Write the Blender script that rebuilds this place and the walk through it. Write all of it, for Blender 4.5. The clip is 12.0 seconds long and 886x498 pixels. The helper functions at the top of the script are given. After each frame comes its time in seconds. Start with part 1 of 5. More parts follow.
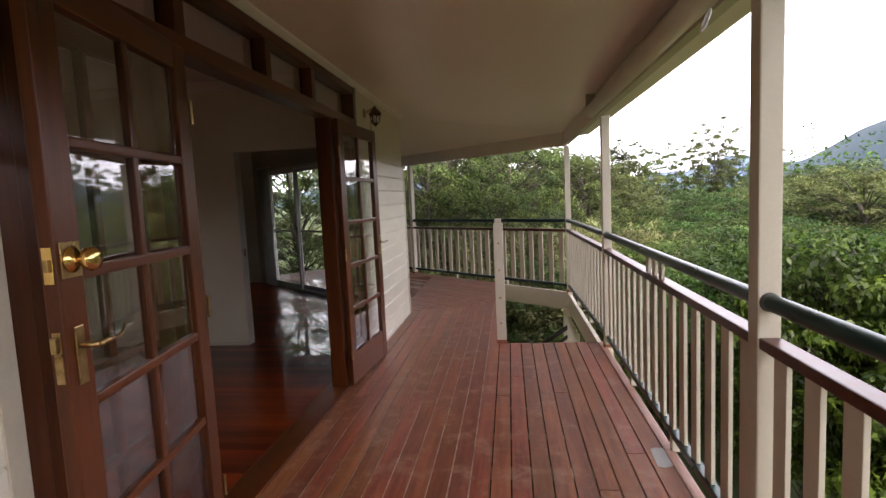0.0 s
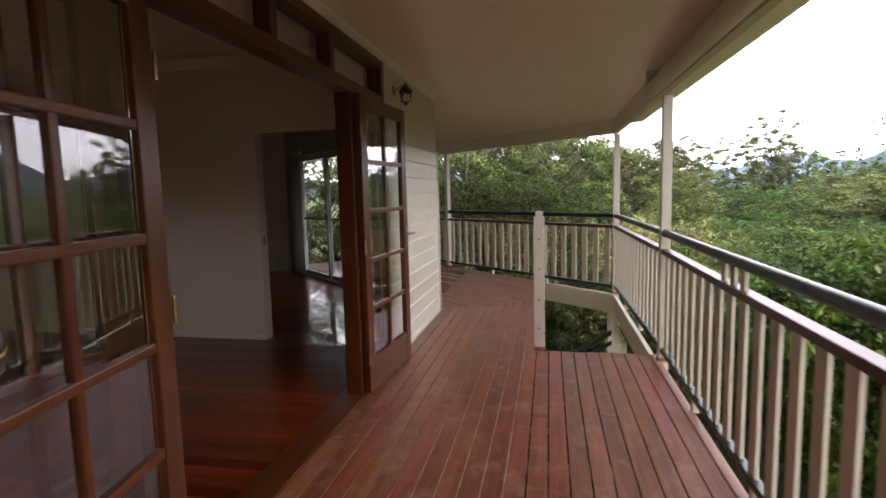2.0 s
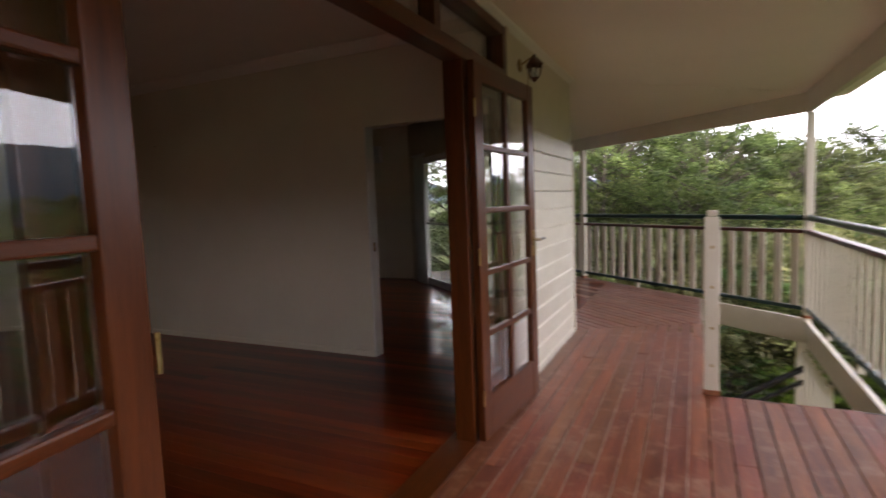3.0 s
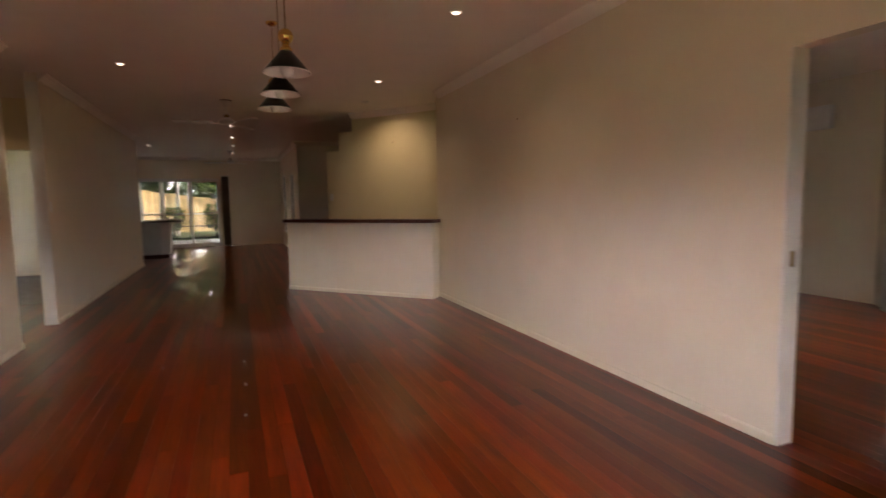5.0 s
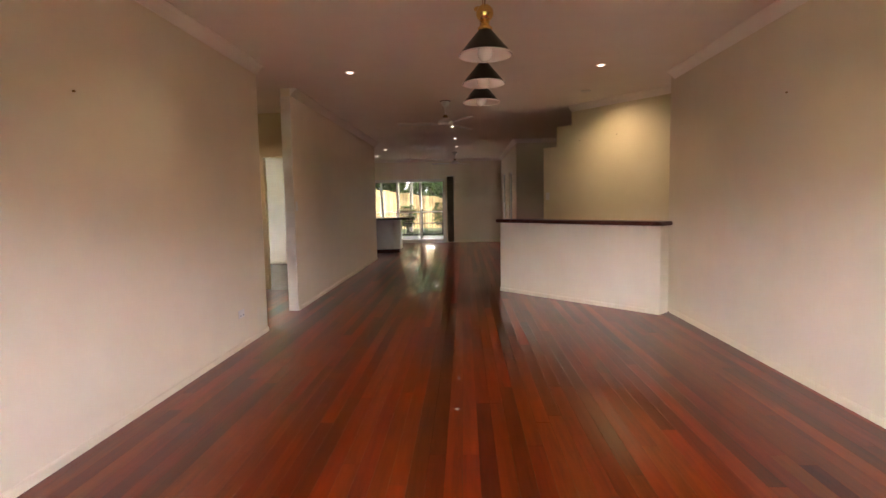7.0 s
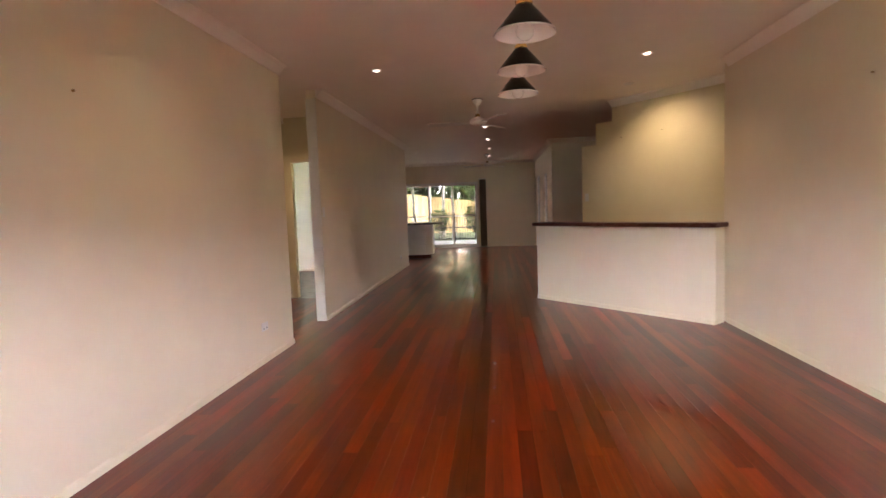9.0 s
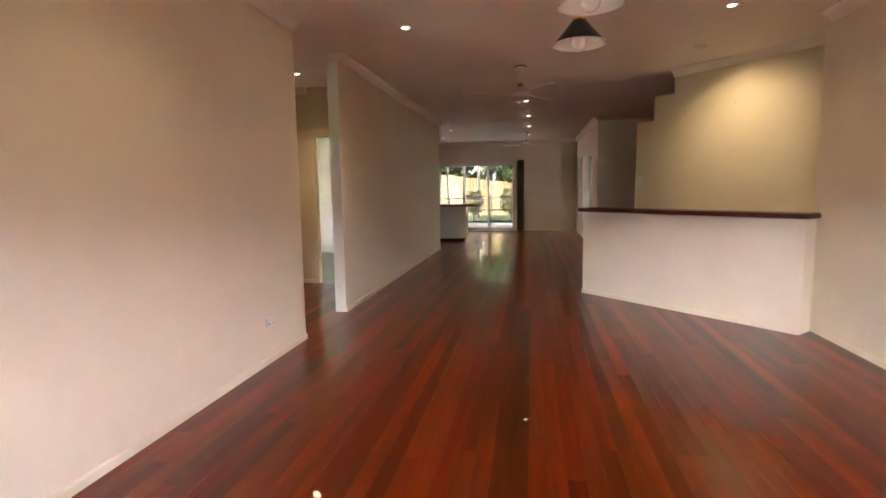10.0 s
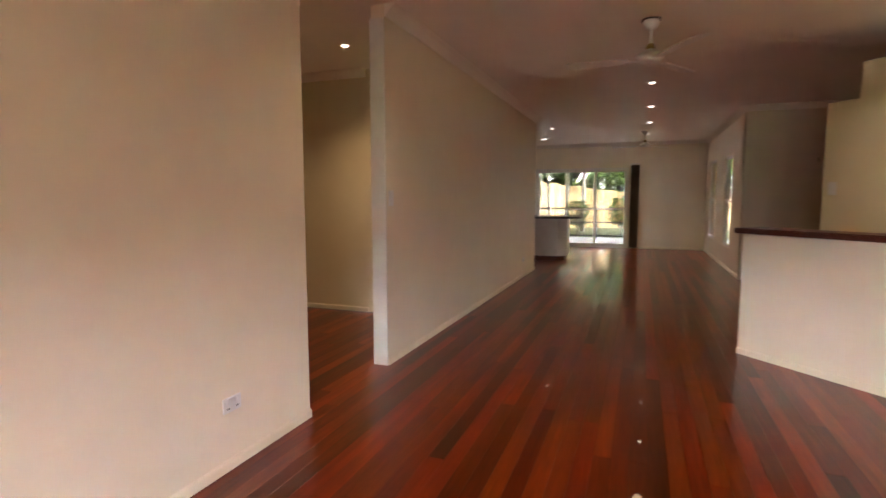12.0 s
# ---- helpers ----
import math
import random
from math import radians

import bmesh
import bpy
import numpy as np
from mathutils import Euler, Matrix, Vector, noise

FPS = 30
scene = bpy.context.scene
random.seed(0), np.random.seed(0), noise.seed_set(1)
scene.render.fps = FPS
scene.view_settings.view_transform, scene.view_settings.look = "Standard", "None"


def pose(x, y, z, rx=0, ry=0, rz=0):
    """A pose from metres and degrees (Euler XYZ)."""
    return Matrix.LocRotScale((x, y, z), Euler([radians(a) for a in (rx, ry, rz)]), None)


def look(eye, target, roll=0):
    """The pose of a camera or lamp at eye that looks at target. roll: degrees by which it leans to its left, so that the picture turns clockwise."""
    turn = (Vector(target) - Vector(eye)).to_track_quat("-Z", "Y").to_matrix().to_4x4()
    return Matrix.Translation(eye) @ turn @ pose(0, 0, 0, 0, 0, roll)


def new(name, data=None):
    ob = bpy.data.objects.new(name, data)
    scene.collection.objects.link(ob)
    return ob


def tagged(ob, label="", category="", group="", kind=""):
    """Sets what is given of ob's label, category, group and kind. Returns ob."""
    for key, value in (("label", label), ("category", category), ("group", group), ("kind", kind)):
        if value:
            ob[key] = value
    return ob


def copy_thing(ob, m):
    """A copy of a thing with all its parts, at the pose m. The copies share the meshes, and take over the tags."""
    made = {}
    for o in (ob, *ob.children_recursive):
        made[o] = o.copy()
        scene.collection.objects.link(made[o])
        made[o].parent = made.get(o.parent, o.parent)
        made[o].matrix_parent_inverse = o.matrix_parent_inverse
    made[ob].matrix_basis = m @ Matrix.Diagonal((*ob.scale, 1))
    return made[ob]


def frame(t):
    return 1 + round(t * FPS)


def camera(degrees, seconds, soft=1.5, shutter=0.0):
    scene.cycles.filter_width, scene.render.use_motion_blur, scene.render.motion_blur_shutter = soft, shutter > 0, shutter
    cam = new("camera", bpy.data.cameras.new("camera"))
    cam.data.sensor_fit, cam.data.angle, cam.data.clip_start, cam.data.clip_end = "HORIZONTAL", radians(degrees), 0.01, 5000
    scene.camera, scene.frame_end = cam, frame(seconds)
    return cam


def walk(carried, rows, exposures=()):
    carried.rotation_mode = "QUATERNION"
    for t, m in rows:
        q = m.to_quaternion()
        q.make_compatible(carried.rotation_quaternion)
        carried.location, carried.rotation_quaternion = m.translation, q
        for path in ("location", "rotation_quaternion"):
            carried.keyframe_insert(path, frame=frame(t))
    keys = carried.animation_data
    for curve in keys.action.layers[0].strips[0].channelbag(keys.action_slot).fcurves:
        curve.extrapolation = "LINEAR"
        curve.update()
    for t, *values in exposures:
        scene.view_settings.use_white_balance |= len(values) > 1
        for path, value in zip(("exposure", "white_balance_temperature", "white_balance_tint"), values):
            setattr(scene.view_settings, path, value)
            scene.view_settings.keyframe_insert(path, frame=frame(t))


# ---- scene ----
cam = camera(80.2, 12.0, shutter=0.5)
PATH = [
    (0, (1.32, -0.109, 1.429), (1.065, 1.866, 1.239), -2.7),
    (0.5, (1.329, -0.097, 1.423), (1.093, 1.88, 1.239), -2.7),
    (1, (1.349, -0.019, 1.42), (1.102, 1.956, 1.234), -2.9),
    (1.5, (1.334, 0.096, 1.43), (1.041, 2.064, 1.234), -2.4),
    (2, (1.293, 0.39, 1.398), (0.896, 2.339, 1.183), -1.4),
    (2.5, (1.189, 0.763, 1.384), (0.638, 2.672, 1.154), -0.7),
    (2.7, (1.162, 0.895, 1.362), (0.49, 2.768, 1.159), -1.2),
    (4.3, (0.746, 2.253, 1.257), (-0.859, 3.432, 1.069), -0.9),
    (4.5, (0.691, 2.255, 1.306), (-1.005, 3.298, 1.116), 1.0),
    (4.7, (0.578, 2.34, 1.28), (-1.196, 3.243, 1.084), 0.5),
    (5, (0.375, 2.45, 1.288), (-1.478, 3.178, 1.105), -0.9),
    (5.5, (0.134, 2.588, 1.282), (-1.81, 3.033, 1.13), -1.6),
    (6, (-0.055, 2.678, 1.301), (-2.048, 2.72, 1.138), -0.2),
    (6.5, (-0.109, 2.67, 1.304), (-2.1, 2.602, 1.132), -0.6),
    (8.5, (-0.206, 2.596, 1.304), (-2.194, 2.465, 1.129), -2.4),
    (9, (-0.472, 2.624, 1.299), (-2.455, 2.417, 1.141), -2.0),
    (9.5, (-0.761, 2.625, 1.298), (-2.737, 2.374, 1.125), 0.4),
    (10, (-1.168, 2.549, 1.297), (-3.127, 2.215, 1.071), -0.9),
    (10.5, (-1.578, 2.525, 1.277), (-3.52, 2.094, 1.074), -1.7),
    (11, (-1.984, 2.51, 1.279), (-3.907, 1.989, 1.1), -0.8),
    (11.5, (-2.458, 2.442, 1.295), (-4.375, 1.898, 1.123), -1.3),
    (12, (-2.903, 2.381, 1.287), (-4.766, 1.679, 1.096), -0.1),
]
# the picture brightens as the camera comes in from the daylight
EXPOSURES = (
    (0, 0.83, 6800, 23), (1.0, 0.88, 6800, 23), (2.7, 0.95, 6800, 23), (4.3, 2.2, 7100, 25), (4.5, 2.5, 7100, 25), (5.0, 3.55, 7050, 25), (5.5, 3.8, 6900, 24), (6.0, 4.05, 6800, 23),
    (6.5, 4.25, 6750, 24), (8.5, 4.6, 6550, 23), (9.5, 4.65, 6550, 23), (10.5, 4.8, 6600, 23), (11.5, 4.8, 6650, 22), (12, 4.85, 6650, 22))
walk(cam, [(t, look(eye, target, roll)) for t, eye, target, roll in PATH], EXPOSURES)

# ---- world, sun ----
world = bpy.data.worlds.new("sky")
scene.world = world
world.use_nodes = True
wn = world.node_tree
wn.nodes.clear()


def node(tree, kind, **values):
    n = tree.nodes.new(kind)
    for k, v in values.items():
        n.inputs[k].default_value = v
    return n


SUN_UP, SUN_ROUND = radians(56), radians(168)
sky = wn.nodes.new("ShaderNodeTexSky")
sky.sky_type, sky.sun_disc = "NISHITA", False
sky.sun_elevation, sky.sun_rotation = SUN_UP, SUN_ROUND
sky.air_density, sky.dust_density = 1.0, 1.0
coords = wn.nodes.new("ShaderNodeTexCoord")
stretch = node(wn, "ShaderNodeMapping")
stretch.inputs["Scale"].default_value = (1.0, 1.0, 3.0)
stretch.inputs["Location"].default_value = (1.7, 0.4, 0.0)
clouds = node(wn, "ShaderNodeTexNoise", Scale=1.6, Detail=6.0, Roughness=0.55)
cover = wn.nodes.new("ShaderNodeValToRGB")
cover.color_ramp.elements[0].position, cover.color_ramp.elements[0].color = 0.44, (0.0, 0.0, 0.0, 1)
cover.color_ramp.elements[1].position, cover.color_ramp.elements[1].color = 0.56, (1, 1, 1, 1)
veil = wn.nodes.new("ShaderNodeMixRGB")
veil.inputs[2].default_value = (18.0, 19.0, 20.5, 1)
back = node(wn, "ShaderNodeBackground", Strength=0.15)
sky_out = wn.nodes.new("ShaderNodeOutputWorld")
wn.links.new(coords.outputs["Generated"], stretch.inputs["Vector"])
wn.links.new(stretch.outputs[0], clouds.inputs["Vector"])
wn.links.new(clouds.outputs[0], cover.inputs[0])
height = wn.nodes.new("ShaderNodeSeparateXYZ")
haze = node(wn, "ShaderNodeMapRange")
haze.inputs["From Min"].default_value, haze.inputs["From Max"].default_value = 0.27, 0.2
overcast = wn.nodes.new("ShaderNodeMath")
overcast.operation = "MAXIMUM"
wn.links.new(coords.outputs["Generated"], height.inputs[0])
wn.links.new(height.outputs["Z"], haze.inputs[0])
wn.links.new(haze.outputs[0], overcast.inputs[0])
wn.links.new(cover.outputs[0], overcast.inputs[1])
wn.links.new(overcast.outputs[0], veil.inputs[0])
wn.links.new(sky.outputs[0], veil.inputs[1])
wn.links.new(veil.outputs[0], back.inputs[0])
wn.links.new(back.outputs[0], sky_out.inputs[0])

sun = bpy.data.lights.new("sun", "SUN")
sun.energy, sun.angle, sun.color = 2.4, radians(5), (1.0, 0.95, 0.87)
sun_ob = new("sun", sun)
sun_ob.matrix_basis = look((0, 0, 60), Vector((0, 0, 60)) - Vector((math.sin(SUN_ROUND) * math.cos(SUN_UP), math.cos(SUN_ROUND) * math.cos(SUN_UP), math.sin(SUN_UP))))


# ---- materials ----
def mat(name, c1, c2, rough=0.5, metal=0.0, scale=6.0, stretched=(1, 1, 1), bump=0.08, fine=70.0, coat=0.0, vary=0.0, island=False, rough_var=0.1, hue=0.0, spec=0.5, wide=0.18, worn=None):
    """Two-scale noise colour, fine relief, tone that differs from piece to piece."""
    m = bpy.data.materials.new(name)
    m.use_nodes = True
    t = m.node_tree
    b = t.nodes["Principled BSDF"]
    b.inputs["Metallic"].default_value = metal
    b.inputs["Coat Weight"].default_value = coat
    b.inputs["Specular IOR Level"].default_value = spec
    b.inputs["Coat Roughness"].default_value = 0.02
    b.inputs["Coat IOR"].default_value = 1.36
    tc = t.nodes.new("ShaderNodeTexCoord")
    info = t.nodes.new("ShaderNodeNewGeometry" if island else "ShaderNodeObjectInfo")
    rnd = info.outputs["Random Per Island" if island else "Random"]
    mp = t.nodes.new("ShaderNodeMapping")
    mp.inputs["Scale"].default_value = stretched
    push = node(t, "ShaderNodeMath")
    push.operation = "MULTIPLY"
    push.inputs[1].default_value = 37.0 if vary else 0.0
    t.links.new(rnd, push.inputs[0])
    t.links.new(tc.outputs["Object"], mp.inputs["Vector"])
    t.links.new(push.outputs[0], mp.inputs["Location"])
    n1 = node(t, "ShaderNodeTexNoise", Scale=scale, Detail=5.0, Roughness=0.6)
    n2 = node(t, "ShaderNodeTexNoise", Scale=fine, Detail=3.0, Roughness=0.6)
    for n in (n1, n2):
        t.links.new(mp.outputs[0], n.inputs["Vector"])
    ramp = t.nodes.new("ShaderNodeValToRGB")
    ramp.color_ramp.elements[0].position, ramp.color_ramp.elements[0].color = 0.5 - wide, (*c1, 1)
    ramp.color_ramp.elements[1].position, ramp.color_ramp.elements[1].color = 0.5 + wide, (*c2, 1)
    blend = node(t, "ShaderNodeMath")
    blend.operation = "MULTIPLY_ADD"
    blend.inputs[1].default_value = 0.3
    t.links.new(n2.outputs[0], blend.inputs[0])
    soft = node(t, "ShaderNodeMath")
    soft.operation = "MULTIPLY_ADD"
    soft.inputs[1].default_value, soft.inputs[2].default_value = 0.9, -0.1
    t.links.new(n1.outputs[0], soft.inputs[0])
    t.links.new(soft.outputs[0], blend.inputs[2])
    t.links.new(blend.outputs[0], ramp.inputs[0])
    hsv = t.nodes.new("ShaderNodeHueSaturation")
    tone = node(t, "ShaderNodeMapRange")
    tone.inputs["To Min"].default_value, tone.inputs["To Max"].default_value = 1 - vary, 1 + vary
    t.links.new(rnd, tone.inputs[0])
    t.links.new(tone.outputs[0], hsv.inputs["Value"])
    if hue:
        lot = node(t, "ShaderNodeMath")
        lot.operation = "FRACT"
        t.links.new(push.outputs[0], lot.inputs[0])
        turn_ = node(t, "ShaderNodeMapRange")
        turn_.inputs["To Min"].default_value, turn_.inputs["To Max"].default_value = 0.5 - hue, 0.5 + hue
        t.links.new(lot.outputs[0], turn_.inputs[0])
        t.links.new(turn_.outputs[0], hsv.inputs["Hue"])
    t.links.new(ramp.outputs[0], hsv.inputs["Color"])
    if worn:
        scuff = node(t, "ShaderNodeTexNoise", Scale=5.0, Detail=6.0, Roughness=0.7)
        where = node(t, "ShaderNodeMapRange")
        where.inputs["From Min"].default_value, where.inputs["From Max"].default_value = 0.52, 0.74
        rub = t.nodes.new("ShaderNodeMixRGB")
        rub.inputs[2].default_value = (*worn, 1)
        t.links.new(tc.outputs["Object"], scuff.inputs["Vector"])
        t.links.new(scuff.outputs[0], where.inputs[0])
        t.links.new(where.outputs[0], rub.inputs[0])
        t.links.new(hsv.outputs[0], rub.inputs[1])
        t.links.new(rub.outputs[0], b.inputs["Base Color"])
    else:
        t.links.new(hsv.outputs[0], b.inputs["Base Color"])
    rr = node(t, "ShaderNodeMapRange")
    rr.inputs["To Min"].default_value, rr.inputs["To Max"].default_value = max(0.02, rough - rough_var), min(1, rough + rough_var)
    t.links.new(n1.outputs[0], rr.inputs[0])
    t.links.new(rr.outputs[0], b.inputs["Roughness"])
    if bump:
        bp = node(t, "ShaderNodeBump", Strength=bump, Distance=0.01)
        t.links.new(n2.outputs[0], bp.inputs["Height"])
        t.links.new(bp.outputs[0], b.inputs["Normal"])
    return m


def glass_mat(name, tint=(0.96, 0.98, 0.97)):
    m = bpy.data.materials.new(name)
    m.use_nodes = True
    b = m.node_tree.nodes["Principled BSDF"]
    b.inputs["Base Color"].default_value = (*tint, 1)
    b.inputs["Roughness"].default_value = 0.0
    b.inputs["IOR"].default_value = 1.5
    b.inputs["Transmission Weight"].default_value = 1.0
    return m


def leaf_mat(name, c1, c2):
    m = bpy.data.materials.new(name)
    m.use_nodes = True
    t = m.node_tree
    t.nodes.remove(t.nodes["Principled BSDF"])
    geo = t.nodes.new("ShaderNodeNewGeometry")
    ramp = t.nodes.new("ShaderNodeValToRGB")
    ramp.color_ramp.elements[0].color, ramp.color_ramp.elements[1].color = (*c1, 1), (*c2, 1)
    info = t.nodes.new("ShaderNodeObjectInfo")
    tone = node(t, "ShaderNodeMapRange")
    tone.inputs["To Min"].default_value, tone.inputs["To Max"].default_value = 0.65, 1.35
    hsv = t.nodes.new("ShaderNodeHueSaturation")
    shift = node(t, "ShaderNodeMath")
    shift.operation = "MULTIPLY"
    shift.inputs[1].default_value = 7.3
    part_ = node(t, "ShaderNodeMath")
    part_.operation = "FRACT"
    turn = node(t, "ShaderNodeMapRange")
    turn.inputs["To Min"].default_value, turn.inputs["To Max"].default_value = 0.465, 0.52
    t.links.new(info.outputs["Random"], shift.inputs[0])
    t.links.new(shift.outputs[0], part_.inputs[0])
    t.links.new(part_.outputs[0], turn.inputs[0])
    t.links.new(turn.outputs[0], hsv.inputs["Hue"])
    d = t.nodes.new("ShaderNodeBsdfDiffuse")
    tr = t.nodes.new("ShaderNodeBsdfTranslucent")
    gl = node(t, "ShaderNodeBsdfGlossy", Roughness=0.45)
    mix, top = node(t, "ShaderNodeMixShader", Fac=0.42), node(t, "ShaderNodeMixShader", Fac=0.025)
    t.links.new(geo.outputs["Random Per Island"], ramp.inputs[0])
    t.links.new(info.outputs["Random"], tone.inputs[0])
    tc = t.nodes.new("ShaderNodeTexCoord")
    # noise paints clump shading, light and dark patches, into the leaf colour
    clump_tone = node(t, "ShaderNodeTexNoise", Scale=0.9, Detail=2.0, Roughness=0.5)
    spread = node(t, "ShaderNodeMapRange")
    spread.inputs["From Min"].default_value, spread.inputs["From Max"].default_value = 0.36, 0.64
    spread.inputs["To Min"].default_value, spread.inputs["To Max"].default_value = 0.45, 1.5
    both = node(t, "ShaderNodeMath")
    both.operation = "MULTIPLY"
    t.links.new(tc.outputs["Object"], clump_tone.inputs["Vector"])
    t.links.new(clump_tone.outputs[0], spread.inputs[0])
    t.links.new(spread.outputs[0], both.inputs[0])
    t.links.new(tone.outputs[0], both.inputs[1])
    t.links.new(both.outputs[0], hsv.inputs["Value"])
    t.links.new(ramp.outputs[0], hsv.inputs["Color"])
    t.links.new(hsv.outputs[0], d.inputs[0])
    t.links.new(hsv.outputs[0], tr.inputs[0])
    t.links.new(d.outputs[0], mix.inputs[1])
    t.links.new(tr.outputs[0], mix.inputs[2])
    t.links.new(mix.outputs[0], top.inputs[1])
    t.links.new(gl.outputs[0], top.inputs[2])
    t.links.new(top.outputs[0], t.nodes["Material Output"].inputs[0])
    return m


def glow_mat(name, colour, strength):
    m = bpy.data.materials.new(name)
    m.use_nodes = True
    b = m.node_tree.nodes["Principled BSDF"]
    b.inputs["Emission Color"].default_value = (*colour, 1)
    b.inputs["Emission Strength"].default_value = strength
    return m


CREAM = mat("cream_paint", (0.50, 0.435, 0.32), (0.58, 0.515, 0.39), 0.45, scale=3, bump=0.03, fine=90)
CREAM_BOARD = mat("cream_weatherboard", (0.60, 0.55, 0.43), (0.69, 0.64, 0.52), 0.4, scale=3, bump=0.04, fine=60, stretched=(1, 0.3, 3), vary=0.03)
SOFFIT = mat("cream_soffit_paint", (0.82, 0.73, 0.60), (0.86, 0.77, 0.64), 0.35, scale=2, bump=0.02, fine=50)
WALL = mat("beige_wall_paint", (0.78, 0.70, 0.55), (0.82, 0.74, 0.59), 0.6, scale=2.5, bump=0.04, fine=220)
WALL_YELLOW = mat("pale_yellow_wall_paint", (0.70, 0.62, 0.42), (0.74, 0.66, 0.46), 0.6, scale=2.5, bump=0.04, fine=220)
CEILING = mat("white_ceiling_paint", (0.86, 0.81, 0.74), (0.9, 0.85, 0.78), 0.65, scale=2, bump=0.02, fine=200)
TRIM = mat("white_gloss_trim", (0.72, 0.68, 0.6), (0.78, 0.75, 0.67), 0.35, scale=5, bump=0.02)
JARRAH = mat("polished_red_hardwood", (0.045, 0.0045, 0.0009), (0.25, 0.034, 0.0042), 0.29, scale=1.6, stretched=(0.3, 3.5, 3.5), bump=0.0, fine=14, coat=0.75, vary=0.45, rough_var=0.01, hue=0.006, spec=0.08, wide=0.3)
JARRAH_FAR = mat("polished_red_hardwood_far", (0.045, 0.0045, 0.0009), (0.25, 0.034, 0.0042), 0.29, scale=1.6, stretched=(0.3, 3.5, 3.5), bump=0.0, fine=14, coat=0.75, vary=0.45, island=True, rough_var=0.01, hue=0.006, spec=0.08, wide=0.3)
DECK = mat("weathered_oiled_deck_board", (0.13, 0.03, 0.012), (0.31, 0.098, 0.042), 0.36, scale=4.0, stretched=(6, 0.5, 6), bump=0.12, fine=45, vary=0.24, hue=0.01, worn=(0.36, 0.2, 0.13))
EDGE = mat("worn_edge_timber", (0.26, 0.11, 0.07), (0.5, 0.29, 0.21), 0.5, scale=3.0, stretched=(5, 0.6, 5), bump=0.1, fine=40)
RUST = mat("rust_stained_steel", (0.16, 0.05, 0.02), (0.36, 0.13, 0.05), 0.8, scale=18, bump=0.3, fine=90)
SUBFLOOR = mat("dark_joist_timber", (0.05, 0.024, 0.015), (0.09, 0.05, 0.035), 0.8)
DOORWOOD = mat("dark_stained_door_timber", (0.035, 0.007, 0.0014), (0.125, 0.031, 0.005), 0.32, wide=0.3, scale=4, stretched=(6, 6, 0.5), bump=0.06, fine=50, vary=0.12, spec=0.3)
DOORWOOD_H = mat("dark_stained_rail_timber", (0.035, 0.007, 0.0014), (0.125, 0.031, 0.005), 0.32, wide=0.3, scale=4, stretched=(6, 0.5, 6), bump=0.06, fine=50, vary=0.12, spec=0.3)
CAPWOOD = mat("red_brown_gloss_capping", (0.05, 0.011, 0.006), (0.10, 0.026, 0.013), 0.34, scale=5, stretched=(6, 0.7, 6), bump=0.008, spec=0.35)
GREEN = mat("dark_green_enamel", (0.010, 0.03, 0.026), (0.017, 0.045, 0.04), 0.3, scale=6, bump=0.03, spec=0.3)
BRASS = mat("polished_brass", (0.75, 0.48, 0.15), (0.85, 0.58, 0.22), 0.16, metal=1.0, scale=20, bump=0.01)
BRASS_OLD = mat("tarnished_brass", (0.22, 0.14, 0.055), (0.45, 0.31, 0.14), 0.3, metal=1.0, scale=25, bump=0.03)
BLACK = mat("black_metal", (0.012, 0.013, 0.014), (0.02, 0.022, 0.024), 0.35, bump=0.02)
SHADE_GREEN = mat("black_green_enamel_shade", (0.008, 0.014, 0.013), (0.012, 0.02, 0.018), 0.25, bump=0.0)
WHITE = mat("white_plastic", (0.74, 0.73, 0.70), (0.80, 0.79, 0.76), 0.35, bump=0.0)
ALU = mat("white_powder_coat", (0.70, 0.69, 0.66), (0.78, 0.77, 0.74), 0.35, bump=0.0)
OPAL = mat("white_glass_bulb", (0.85, 0.83, 0.8), (0.9, 0.88, 0.85), 0.15, bump=0.0)
BLIND = mat("dark_olive_blind_fabric", (0.24, 0.19, 0.13), (0.32, 0.26, 0.19), 0.8, bump=0.1)
STONE = mat("dark_laminate_top", (0.02, 0.016, 0.014), (0.05, 0.04, 0.035), 0.25, fine=120)
CARPET = mat("grey_carpet", (0.16, 0.14, 0.13), (0.24, 0.22, 0.2), 0.95, bump=0.3, fine=300)
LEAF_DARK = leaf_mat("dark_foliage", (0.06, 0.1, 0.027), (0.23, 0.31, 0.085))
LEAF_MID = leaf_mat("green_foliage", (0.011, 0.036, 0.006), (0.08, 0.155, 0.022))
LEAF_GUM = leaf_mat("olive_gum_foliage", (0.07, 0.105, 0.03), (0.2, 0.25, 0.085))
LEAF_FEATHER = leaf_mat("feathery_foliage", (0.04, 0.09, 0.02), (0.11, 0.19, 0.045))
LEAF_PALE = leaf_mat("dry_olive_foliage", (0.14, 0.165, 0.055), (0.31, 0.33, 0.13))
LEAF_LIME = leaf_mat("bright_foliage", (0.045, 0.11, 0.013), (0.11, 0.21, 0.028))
BARK = mat("grey_brown_bark", (0.05, 0.04, 0.03), (0.14, 0.115, 0.09), 0.9, scale=4, stretched=(3, 3, 0.6), bump=0.5, fine=25)
BARK_PALE = mat("pale_gum_bark", (0.42, 0.38, 0.32), (0.6, 0.56, 0.5), 0.8, scale=4, stretched=(3, 3, 0.6), bump=0.25, fine=25)
GRASS = mat("grass_slope", (0.035, 0.06, 0.012), (0.12, 0.14, 0.04), 0.95, scale=0.15, bump=0.4, fine=8)
